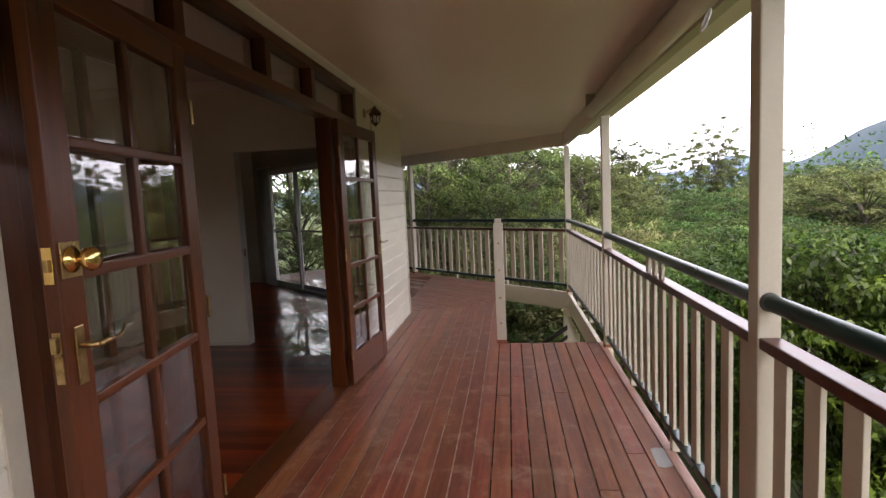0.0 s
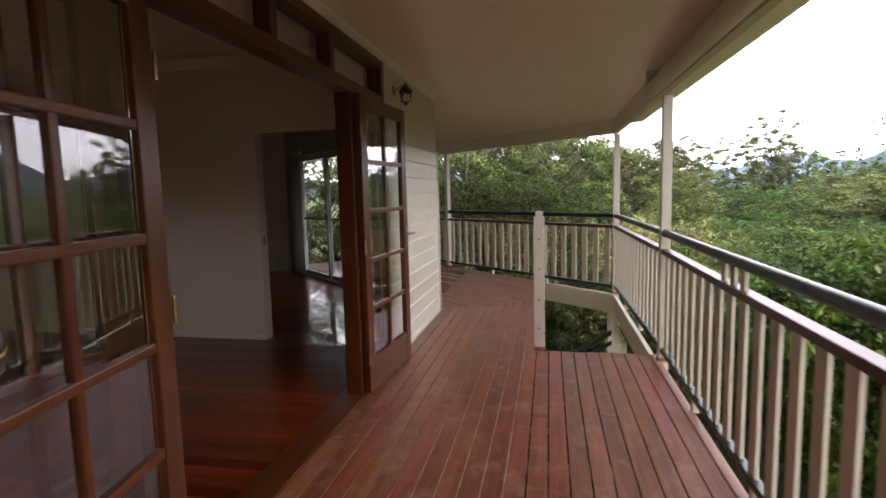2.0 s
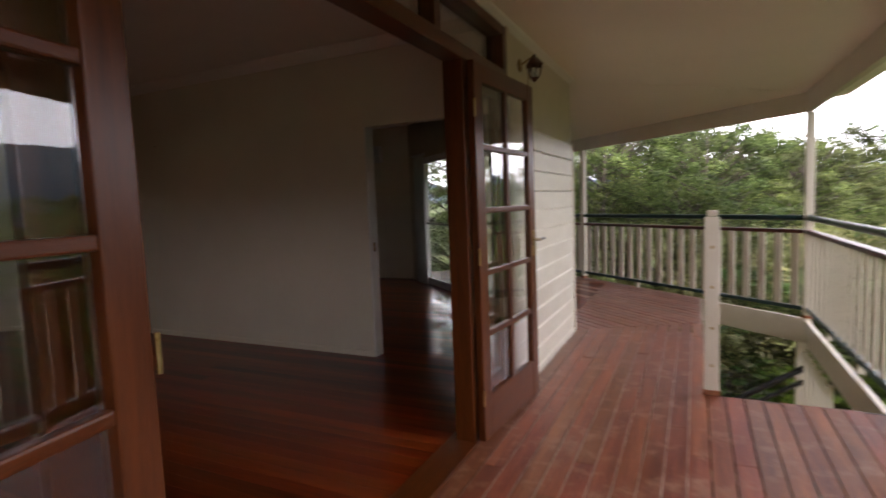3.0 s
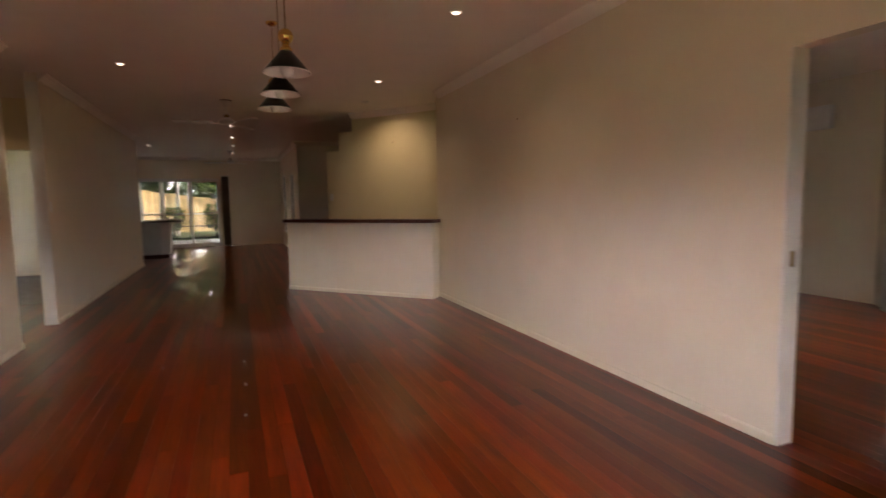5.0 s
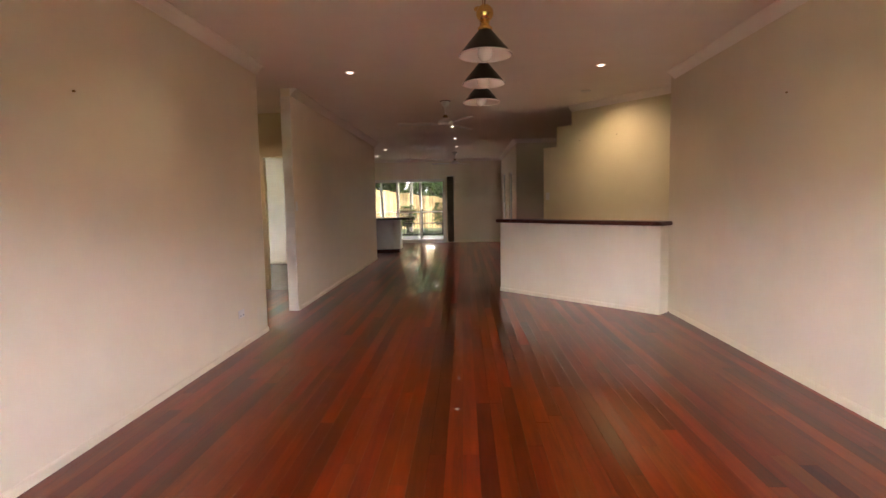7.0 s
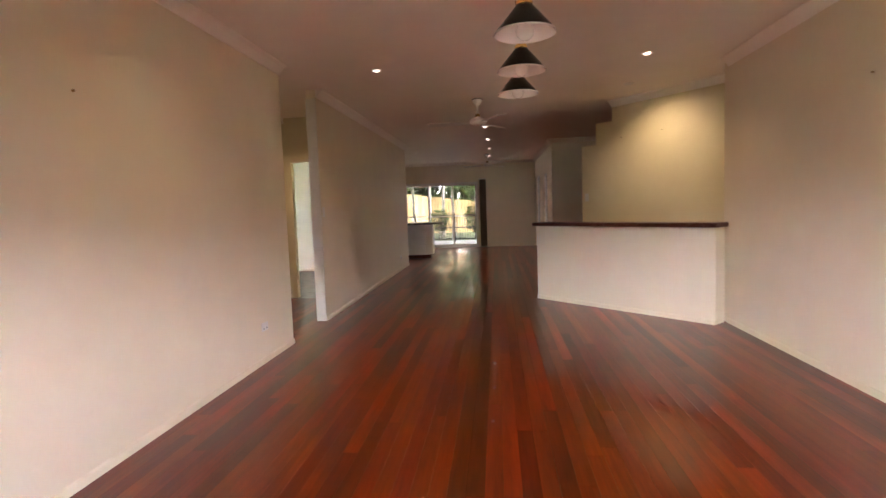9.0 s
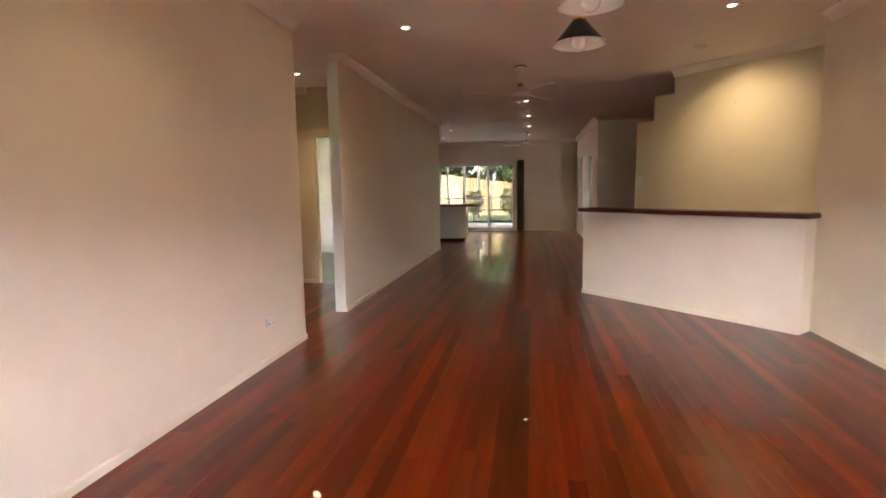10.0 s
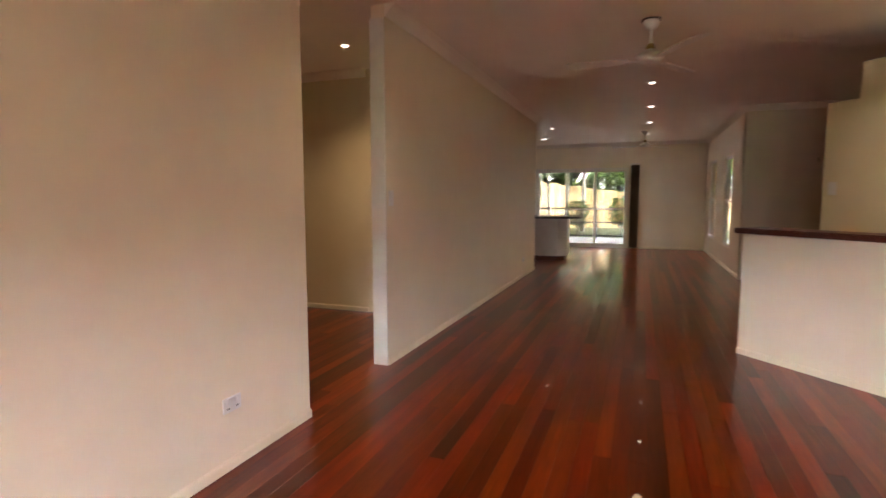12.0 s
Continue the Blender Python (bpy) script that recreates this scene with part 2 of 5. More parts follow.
# hill colours have the bluish air haze of distance painted in
HILL = mat("forested_hill_painted_haze", (0.035, 0.06, 0.075), (0.06, 0.09, 0.10), 0.95, scale=0.02, bump=0.6, fine=0.12)
HILL_FAR = mat("far_hill_painted_haze", (0.13, 0.19, 0.26), (0.16, 0.22, 0.29), 0.95, scale=0.01, bump=0.1, fine=0.06)
PALING = mat("yellow_timber_paling", (0.56, 0.38, 0.16), (0.72, 0.52, 0.26), 0.75, scale=4, stretched=(4, 4, 0.6), bump=0.2, vary=0.2)
PAVER = mat("pale_patio_concrete", (0.42, 0.40, 0.37), (0.52, 0.5, 0.47), 0.8, scale=3, bump=0.15)
DUST = mat("dusty_board_gap", (0.25, 0.2, 0.17), (0.6, 0.52, 0.46), 0.9, scale=9, bump=0.1)
GLASS = glass_mat("window_glass")
GLASS_GREY = glass_mat("grey_tinted_glass", (0.85, 0.85, 0.84))
LIT = glow_mat("downlight_lamp_face", (1.0, 0.86, 0.66), 0.35)


# ---- mesh helpers ----
def mesh_of(bm, name, material, smooth=False):
    bmesh.ops.recalc_face_normals(bm, faces=bm.faces)
    me = bpy.data.meshes.new(name)
    bm.to_mesh(me)
    bm.free()
    me.materials.append(material)
    if smooth:
        for p in me.polygons:
            p.use_smooth = True
    return me


def part(name, bm, material, parent=None, label="", smooth=False):
    ob = new(name, mesh_of(bm, name, material, smooth) if isinstance(bm, bmesh.types.BMesh) else bm)
    ob.parent = parent
    return tagged(ob, label) if label else ob


def thing(name, label, category, m=None, group="", kind=""):
    ob = new(name)
    ob.empty_display_size = 0.1
    if m is not None:
        ob.matrix_basis = m
    return tagged(ob, label, category, group, kind)


def box(bm, x0, x1, y0, y1, z0, z1, bevel=0.0):
    g = bmesh.ops.create_cube(bm, size=1, matrix=Matrix.LocRotScale(((x0 + x1) / 2, (y0 + y1) / 2, (z0 + z1) / 2), None, (abs(x1 - x0), abs(y1 - y0), abs(z1 - z0))))
    if bevel:
        es = list({e for v in g["verts"] for e in v.link_edges})
        bmesh.ops.bevel(bm, geom=es, offset=bevel, segments=2, profile=0.6, affect="EDGES")
    return bm


def boxed(*args, bevel=0.0):
    return box(bmesh.new(), *args, bevel=bevel)


def lathe(bm, profile, seg=24, m=None):
    """A turned body from (radius, z) pairs."""
    m = m or Matrix()
    rings = []
    for r, z in profile:
        if r < 1e-5:
            rings.append([bm.verts.new(m @ Vector((0, 0, z)))])
        else:
            rings.append([bm.verts.new(m @ Vector((r * math.cos(2 * math.pi * i / seg), r * math.sin(2 * math.pi * i / seg), z))) for i in range(seg)])
    for a, b in zip(rings, rings[1:]):
        for i in range(seg):
            j = (i + 1) % seg
            if len(a) == 1 and len(b) == 1:
                continue
            if len(a) == 1:
                bm.faces.new((a[0], b[i], b[j]))
            elif len(b) == 1:
                bm.faces.new((a[i], a[j], b[0]))
            else:
                bm.faces.new((a[i], a[j], b[j], b[i]))
    return bm


def tube(bm, pts, radii, seg=10):
    """A round rod through points, with a radius at each, capped."""
    pts = [Vector(p) for p in pts]
    rings = []
    for i, p in enumerate(pts):
        d = (pts[min(i + 1, len(pts) - 1)] - pts[max(i - 1, 0)]).normalized()
        q = d.to_track_quat("Z", "Y").to_matrix()
        r = radii[i] if isinstance(radii, (list, tuple)) else radii
        rings.append([bm.verts.new(p + q @ Vector((r * math.cos(2 * math.pi * k / seg), r * math.sin(2 * math.pi * k / seg), 0))) for k in range(seg)])
    for a, b in zip(rings, rings[1:]):
        for k in range(seg):
            bm.faces.new((a[k], a[(k + 1) % seg], b[(k + 1) % seg], b[k]))
    bm.faces.new(rings[0][::-1]), bm.faces.new(rings[-1])
    return bm


def prism(bm, poly, z0, z1):
    """An upright body over a flat outline; z0 and z1 may be functions of (x, y)."""
    zf0 = z0 if callable(z0) else (lambda x, y: z0)
    zf1 = z1 if callable(z1) else (lambda x, y: z1)
    lo = [bm.verts.new((x, y, zf0(x, y))) for x, y in poly]
    hi = [bm.verts.new((x, y, zf1(x, y))) for x, y in poly]
    n = len(poly)
    for i in range(n):
        bm.faces.new((lo[i], lo[(i + 1) % n], hi[(i + 1) % n], hi[i]))
    bm.faces.new(lo[::-1]), bm.faces.new(hi)
    return bm


def clip(poly, px, py, nx, ny):
    """The side of an outline where (p - (px, py)) . n is not negative."""
    out = []
    for (ax, ay), (bx, by) in zip(poly, poly[1:] + poly[:1]):
        da, db = (ax - px) * nx + (ay - py) * ny, (bx - px) * nx + (by - py) * ny
        if da >= 0:
            out.append((ax, ay))
        if (da > 0) != (db > 0) and abs(da - db) > 1e-9:
            k = da / (da - db)
            out.append((ax + k * (bx - ax), ay + k * (by - ay)))
    return out


def extrude_profile(bm, prof, p0, p1, side):
    """A moulding of profile (out, z) swept from p0 to p1; out points along side."""
    rows = []
    for p in (p0, p1):
        rows.append([bm.verts.new((p[0] + o * side[0], p[1] + o * side[1], z)) for o, z in prof])
    n = len(prof)
    for i in range(n):
        bm.faces.new((rows[0][i], rows[0][(i + 1) % n], rows[1][(i + 1) % n], rows[1][i]))
    bm.faces.new(rows[0][::-1]), bm.faces.new(rows[1])
    return bm


def wall(name, p0, p1, z0, z1, thick, material, holes=(), label=""):
    """A straight wall from p0 to p1; its thickness goes to the left of that line. holes: (from, to, low, high) along it."""
    d = Vector((p1[0] - p0[0], p1[1] - p0[1]))
    ln = d.length
    us = sorted({0, ln, *(h[0] for h in holes), *(h[1] for h in holes)})
    zs = sorted({z0, z1, *(h[2] for h in holes), *(h[3] for h in holes)})
    bm = bmesh.new()
    us = [u for u in us if 0 <= u <= ln]
    zs = [z for z in zs if z0 <= z <= z1]

    def solid(i, j):
        if not (0 <= i < len(us) - 1 and 0 <= j < len(zs) - 1):
            return False
        u, z = (us[i] + us[i + 1]) / 2, (zs[j] + zs[j + 1]) / 2
        return not any(h[0] < u < h[1] and h[2] < z < h[3] for h in holes)

    cache = {}

    def v(i, j, k):
        if (i, j, k) not in cache:
            cache[i, j, k] = bm.verts.new((us[i], thick * k, zs[j]))
        return cache[i, j, k]

    for i in range(len(us) - 1):
        for j in range(len(zs) - 1):
            if not solid(i, j):
                continue
            bm.faces.new((v(i, j, 0), v(i + 1, j, 0), v(i + 1, j + 1, 0), v(i, j + 1, 0)))
            bm.faces.new((v(i, j, 1), v(i, j + 1, 1), v(i + 1, j + 1, 1), v(i + 1, j, 1)))
            for di, dj, a, b in ((-1, 0, (i, j), (i, j + 1)), (1, 0, (i + 1, j), (i + 1, j + 1)), (0, -1, (i, j), (i + 1, j)), (0, 1, (i, j + 1), (i + 1, j + 1))):
                if not solid(i + di, j + dj):
                    bm.faces.new((v(*a, 0), v(*b, 0), v(*b, 1), v(*a, 1)))
    ob = part(name, bm, material)
    ob.matrix_basis = pose(p0[0], p0[1], 0, 0, 0, math.degrees(math.atan2(d.y, d.x)))
    return tagged(ob, label, "wall", kind="structure")

# ---- plan ----
# The verandah wall is x = 0, the verandah lies at x > 0, the rooms at x < 0.
Y_L, Y_R = 0.577, 4.992           # side walls of the living room
CEIL = 2.70
X_FAR = -17.28
WALL_END = (0.0, 6.445)          # outer corner, where the wall turns
TURN = radians(138.2)            # heading of the turned wall and rail
DU = (math.cos(TURN), math.sin(TURN))
DN = (math.sin(TURN), -math.cos(TURN))   # outwards from the turned wall
POST_C = (2.15, 7.60)
RAIL_X = 2.17


def along(p, s, out=0.0):
    return (p[0] + s * DU[0] + out * DN[0], p[1] + s * DU[1] + out * DN[1])


# ---- walls of the house ----
SOFF_IN, SOFF_OUT = 2.47, 2.27
U0, U1 = 1.09, 4.46              # the joinery unit in the front wall
wall("wall_front", (0, -4.0), WALL_END, -0.25, 2.75, 0.12, CREAM, [(4.0 + U0, 4.0 + U1, 0.0, 2.42)], "cream painted outside wall with chamferboard cladding")
SL0, SL1 = 0.75, 3.95            # sliding door in the turned wall
wall("wall_turned", WALL_END, along(WALL_END, 4.55), -0.25, 2.75, 0.12, CREAM, [(SL0, SL1, 0.0, 2.08)], "cream outside wall turned away from the verandah")
corner = along(WALL_END, 4.55)
wall("wall_sitting_north", corner, (-9.0, corner[1]), 0, CEIL, 0.12, WALL, label="beige painted wall carrying the air conditioner")
wall("wall_sitting_west", (-5.9, Y_R + 0.1), (-5.9, corner[1] + 0.1), 0, CEIL, 0.1, WALL, label="beige painted end wall of the sitting room")
wall("wall_right", (-6.27, Y_R + 0.1), (-0.121, Y_R + 0.1), 0, CEIL, -0.1, WALL, [(4.825, 6.3, 0, 2.0)], "beige painted side wall with an opening")
wall("wall_left", (-5.448, Y_L), (-0.121, Y_L), 0, CEIL, -0.11, WALL, label="beige painted side wall of the living room")
wall("wall_left_far", (-12.412, Y_L), (-6.481, Y_L), 0, CEIL, -0.11, WALL, label="beige painted wall between hall and kitchen")
wall("wall_hall_back", (-8.145, -3.2), (-8.145, Y_L - 0.11), 0, CEIL, 0.1, WALL_YELLOW, [(2.78, 3.56, 0, 2.04)], "pale yellow hall wall with an open doorway")
wall("wall_hall_near", (-5.448, -3.2), (-5.448, Y_L - 0.11), 0, CEIL, -0.1, WALL_YELLOW, label="pale yellow hall side wall")
wall("wall_hall_end", (-8.3, -3.2), (-5.3, -3.2), 0, CEIL, -0.1, WALL_YELLOW, label="pale yellow wall closing the hall")
wall("wall_bedroom_back", (-11.66, -4.0), (-11.66, Y_L - 0.11), 0, CEIL, 0.1, WALL, label="pale bedroom wall seen through the doorway")
wall("wall_bedroom_side", (-11.5, -3.2), (-8.1, -3.2), 0, CEIL, -0.1, WALL, [(0.3, 2.9, 0.6, 2.2)], "pale bedroom wall with a window")
wall("wall_far", (X_FAR, -4.0), (X_FAR, 4.1), 0, CEIL, 0.15, WALL, [(3.65, 6.05, 0, 2.07)], "beige far wall with the sliding door")
wall("wall_kitchen_side", (-17.3, -4.0), (-11.6, -4.0), 0, CEIL, -0.1, WALL, label="beige kitchen wall")
Y_F = 3.85
wall("wall_far_right", (X_FAR, Y_F), (-12.31, Y_F), 0, CEIL, 0.1, WALL, [(0.55, 1.70, 0.4, 2.12), (2.95, 3.86, 0.4, 2.05)], "beige side wall with two tall windows")
wall("wall_passage", (-12.31, Y_F), (-12.31, 9.0), 0, CEIL, 0.1, WALL, label="beige wall across the passage behind the stairs")
wall("wall_passage_end", (-12.31, 9.0), (-5.9, 9.0), 0, CEIL, 0.1, WALL, label="beige wall closing the passage")

# the low wall round the stairwell, set slantwise, and its timber capping
LOW_A, LOW_B, LOW_T = Vector((-6.035, 4.82)), Vector((-7.785, 3.165)), 0.20
low_d = (LOW_B - LOW_A).normalized()
low_n = Vector((low_d.y, -low_d.x))
low = [LOW_A, LOW_B, LOW_B + low_n * LOW_T, LOW_A + low_n * LOW_T]
if ((LOW_A + low_n) - Vector((0, 2.7))).length < (LOW_A - Vector((0, 2.7))).length:
    low_n = -low_n
    low = [LOW_A, LOW_B, LOW_B + low_n * LOW_T, LOW_A + low_n * LOW_T]
tagged(part("wall_low", prism(bmesh.new(), [tuple(p) for p in low], 0, 1.0), WALL), "low beige painted wall beside the stairwell", "wall", kind="structure")
e = low_n * 0.05
cap_poly = [LOW_A - e - low_d * 0.03, LOW_B - e + low_d * 0.05, LOW_B + low_n * (LOW_T + 0.05) + low_d * 0.05, LOW_A + low_n * (LOW_T + 0.05) - low_d * 0.03]
cap_bm = prism(bmesh.new(), [tuple(p) for p in cap_poly], 1.0, 1.045)
bmesh.ops.bevel(cap_bm, geom=list(cap_bm.edges), offset=0.008, segments=2, affect="EDGES")
tagged(part("wall_capping", cap_bm, CAPWOOD), "dark red-brown polished timber capping on the low wall", "capping", kind="structure")

# the stepped wall behind the stairwell
ST_A, ST_B = Vector((-8.65, 3.92)), Vector((-6.0, 6.06))
st_d = (ST_B - ST_A).normalized()
st_n = Vector((-st_d.y, st_d.x))
bm = bmesh.new()
outline = [(0, 0), ((ST_B - ST_A).length, 0), ((ST_B - ST_A).length, CEIL), (0.56, CEIL), (0.56, 2.43), (0.27, 2.43), (0.27, 2.13), (0, 2.13)]
front = [bm.verts.new((*(ST_A + st_d * s), z)) for s, z in outline]
rear = [bm.verts.new((*(ST_A + st_d * s + st_n * 0.11), z)) for s, z in outline]
for i in range(len(outline)):
    j = (i + 1) % len(outline)
    bm.faces.new((front[i], front[j], rear[j], rear[i]))
bm.faces.new(front), bm.faces.new(rear[::-1])
tagged(part("wall_stepped", bm, WALL_YELLOW), "pale yellow slanting wall with a stepped top corner", "wall", kind="structure")

# ceilings
tagged(part("ceiling", boxed(X_FAR, -0.12, -4.0, corner[1] + 0.1, CEIL, CEIL + 0.08), CEILING), "plain off-white painted ceiling", "ceiling", kind="structure")

# cornices and skirtings
COVE = [(0, CEIL - 0.085), (0.012, CEIL - 0.085), (0.03, CEIL - 0.06), (0.058, CEIL - 0.03), (0.085, CEIL - 0.012), (0.085, CEIL), (0, CEIL)]
SKIRT = [(0, 0.0), (0.014, 0.0), (0.014, 0.042), (0.008, 0.05), (0, 0.05)]


def moulding(p0, p1, side, cornice=True, skirting=True):
    if cornice:
        tagged(part("cornice", extrude_profile(bmesh.new(), COVE, p0, p1, side), CEILING), "white coved plaster cornice", "cornice", kind="structure")
    if skirting:
        tagged(part("baseboard", extrude_profile(bmesh.new(), SKIRT, p0, p1, side), WALL), "low cream painted skirting board", "skirting", kind="structure")


moulding((-0.13, Y_L), (-5.448, Y_L), (0, 1))
moulding((-6.481, Y_L), (-12.412, Y_L), (0, 1))
moulding((-1.45, Y_R), (-6.17, Y_R), (0, -1))
moulding((-0.13, Y_R), (-1.45, Y_R), (0, -1), skirting=False)
moulding((X_FAR + 0.0, 2.2), (X_FAR, Y_F), (1, 0))
moulding((X_FAR, -4.0), (X_FAR, 2.2), (1, 0), skirting=False)
moulding((X_FAR, Y_F), (-12.31, Y_F), (0, -1))
moulding((-12.31, Y_F), (-12.31, 9.0), (1, 0))
moulding((-8.145, -3.2), (-8.145, -0.5), (1, 0))
moulding((-3.39, corner[1]), (-5.8, corner[1]), (0, -1))
moulding(tuple(ST_A + st_d * 0.56), tuple(ST_B), (-st_n.x, -st_n.y), skirting=False)
moulding(tuple(LOW_A), tuple(LOW_B), (-low_n.x, -low_n.y), cornice=False)
moulding((-11.66, -3.2), (-11.66, 0.5), (1, 0))
tagged(part("trim", boxed(-6.481, -6.461, Y_L - 0.115, Y_L + 0.005, 0, CEIL - 0.1, bevel=0.004), TRIM), "cream painted corner lining of the hall opening", "trim", kind="structure")
tagged(part("strike_plate", boxed(-1.425, -1.421, Y_R + 0.03, Y_R + 0.06, 0.93, 1.01, bevel=0.001), BRASS_OLD), "small tarnished latch plate on the wall end lining", "strike plate")
tagged(part("trim", boxed(-1.443, -1.425, Y_R - 0.008, Y_R + 0.108, 0, 2.0, bevel=0.003), TRIM), "cream painted lining on the wall end", "trim", kind="structure")

# ---- floors under the boards ----
tagged(part("subfloor", boxed(X_FAR, -0.01, -4.0, corner[1], -0.12, -0.022), SUBFLOOR), "dark timber under the floor boards", "floor", kind="structure")
tagged(part("bedroom_carpet", boxed(-11.5, -8.08, -3.2, Y_L - 0.12, -0.02, 0.003), CARPET), "grey carpet in the bedroom", "floor", kind="structure")

# ---- verandah roof ----
MITRE = (POST_C[0] - WALL_END[0], POST_C[1] - WALL_END[1])


def soffit_z(x, y):
    straight = x
    turned = (x - WALL_END[0]) * DN[0] + (y - WALL_END[1]) * DN[1]
    return SOFF_IN - (SOFF_IN - SOFF_OUT) * max(straight if (x - 0) * MITRE[1] - (y - WALL_END[1]) * MITRE[0] > 0 else turned, 0) / 2.3


WIDTH_T = (POST_C[0] - WALL_END[0]) * DN[0] + (POST_C[1] - WALL_END[1]) * DN[1]
OUT = 1.16
far = along(WALL_END, 5.2)
far_o = along(POST_C, 5.2)
s1 = [(0.0, -4.0), (RAIL_X * OUT, -4.0), (POST_C[0] * OUT, WALL_END[1] + MITRE[1] * OUT), WALL_END]
s2 = [WALL_END, (POST_C[0] * OUT, WALL_END[1] + MITRE[1] * OUT), along(POST_C, 5.2, WIDTH_T * (OUT - 1)), far]
bm = prism(bmesh.new(), s1, lambda x, y: SOFF_IN - 0.2 * x / 2.3, lambda x, y: SOFF_IN + 0.03 - 0.2 * x / 2.3)
prism(bm, s2, lambda x, y: SOFF_IN - 0.2 / WIDTH_T * RAIL_X / 2.3 * ((x - WALL_END[0]) * DN[0] + (y - WALL_END[1]) * DN[1]), lambda x, y: SOFF_IN + 0.03 - 0.2 / WIDTH_T * RAIL_X / 2.3 * ((x - WALL_END[0]) * DN[0] + (y - WALL_END[1]) * DN[1]))
tagged(part("ceiling_verandah", bm, SOFFIT), "cream painted sloping verandah ceiling sheets", "ceiling", kind="structure")
# the second box, unseen, reaches beyond the patio railing to hold back daylight
for x0, x1, y0, y1 in ((-12.4, 2.7, -5.0, 14.0), (X_FAR - 7.2, -12.4, -9.0, 4.5)):
    tagged(part("roof", boxed(x0, x1, y0, y1, 2.84, 2.95), SUBFLOOR), "plain roof over the house and back patio, extended unseen for shade", "roof", kind="structure")
bm = extrude_profile(bmesh.new(), [(0, 2.43), (0.045, 2.455), (0.05, 2.47), (0.03, 2.49), (0, 2.49)], (0, -4.0), WALL_END, (1, 0))
tagged(part("trim", bm, TRIM), "cream painted bead along the top of the wall", "trim", kind="structure")
BEAM = [(-0.045, 2.09), (0.02, 2.10), (0.02, 2.30), (-0.045, 2.30)]
tagged(part("beam", extrude_profile(bmesh.new(), BEAM, (RAIL_X, -4.0), (POST_C[0], POST_C[1] + 0.05), (1, 0)), CREAM), "cream painted verandah edge beam", "beam", kind="structure")
tagged(part("beam", extrude_profile(bmesh.new(), BEAM, POST_C, along(POST_C, 5.2), DN), CREAM), "cream painted verandah beam along the turned edge", "beam", kind="structure")

# ---- joinery unit: French doors, sidelights and transom ----
OPEN0, OPEN1 = 1.90, 3.73          # the doorway
HEAD = 2.07


def pane(parent, x0, x1, y0, y1, z0, z1, glass=GLASS):
    g = part("pane", boxed(x0, x1, y0, y1, z0, z1), glass, parent)
    g.visible_shadow = False
    return g


unit = thing("door_frame", "dark stained timber door frame with glazed transom and sidelights", "door frame", pose(0, 0, 0), kind="structure")
F0, F1 = -0.095, 0.02
for y0, y1, z0, z1 in ((U0, U0 + 0.07, 0, 2.42), (U1 - 0.07, U1, 0, 2.42), (OPEN0 - 0.09, OPEN0, 0, HEAD), (OPEN1, OPEN1 + 0.09, 0, HEAD)):
    part("jamb", boxed(F0, F1, y0, y1, z0, z1, bevel=0.006), DOORWOOD, unit)
part("head", boxed(F0, F1 + 0.004, U0 + 0.07, U1 - 0.07, HEAD, HEAD + 0.075, bevel=0.006), DOORWOOD_H, unit)
part("head", boxed(F0, F1, U0 + 0.07, U1 - 0.07, 2.36, 2.42, bevel=0.006), DOORWOOD_H, unit)
mull = (1.97, 2.78, 3.47)
for y in mull:
    part("mullion", boxed(F0 + 0.02, F1 - 0.006, y - 0.035, y + 0.035, HEAD + 0.075, 2.36, bevel=0.004), DOORWOOD, unit)
edges = (U0 + 0.07, *mull, U1 - 0.07)
for a, b in zip(edges, edges[1:]):
    pane(unit, -0.055, -0.05, a + 0.02, b - 0.02, HEAD + 0.07, 2.365, GLASS_GREY)
part("sill", boxed(-0.14, 0.035, U0, U1, -0.02, 0.012, bevel=0.006), DOORWOOD_H, unit, "worn dark timber door sill")


def glazed(parent, w, h, cols, rows, thick, stile=0.1, top=0.1, bottom=0.24):
    """Stiles, rails, glazing bars and panes of a leaf in the plane x = 0, from y = 0 to w."""
    t = thick / 2
    part("stile", boxed(-t, t, 0, stile, 0, h, bevel=0.005), DOORWOOD, parent)
    part("stile", boxed(-t, t, w - stile, w, 0, h, bevel=0.005), DOORWOOD, parent)
    part("rail", boxed(-t + 0.001, t - 0.001, stile, w - stile, h - top, h - 0.001, bevel=0.005), DOORWOOD_H, parent)
    part("rail", boxed(-t + 0.001, t - 0.001, stile, w - stile, 0.001, bottom, bevel=0.005), DOORWOOD_H, parent)
    gh, gw = h - top - bottom, w - 2 * stile
    for i in range(1, rows):
        z = bottom + gh * i / rows
        part("glazing_bar", boxed(-t + 0.003, t - 0.003, stile, w - stile, z - 0.016, z + 0.016, bevel=0.006), DOORWOOD_H, parent)
    for i in range(1, cols):
        y = stile + gw * i / cols
        part("glazing_bar", boxed(-t + 0.005, t - 0.005, y - 0.016, y + 0.016, bottom, h - top, bevel=0.006), DOORWOOD, parent)
    for i in range(rows):
        for j in range(cols):
            pane(parent, -0.002, 0.002, stile + gw * j / cols + 0.01, stile + gw * (j + 1) / cols - 0.01, bottom + gh * i / rows + 0.01, bottom + gh * (i + 1) / rows - 0.01, GLASS_GREY)


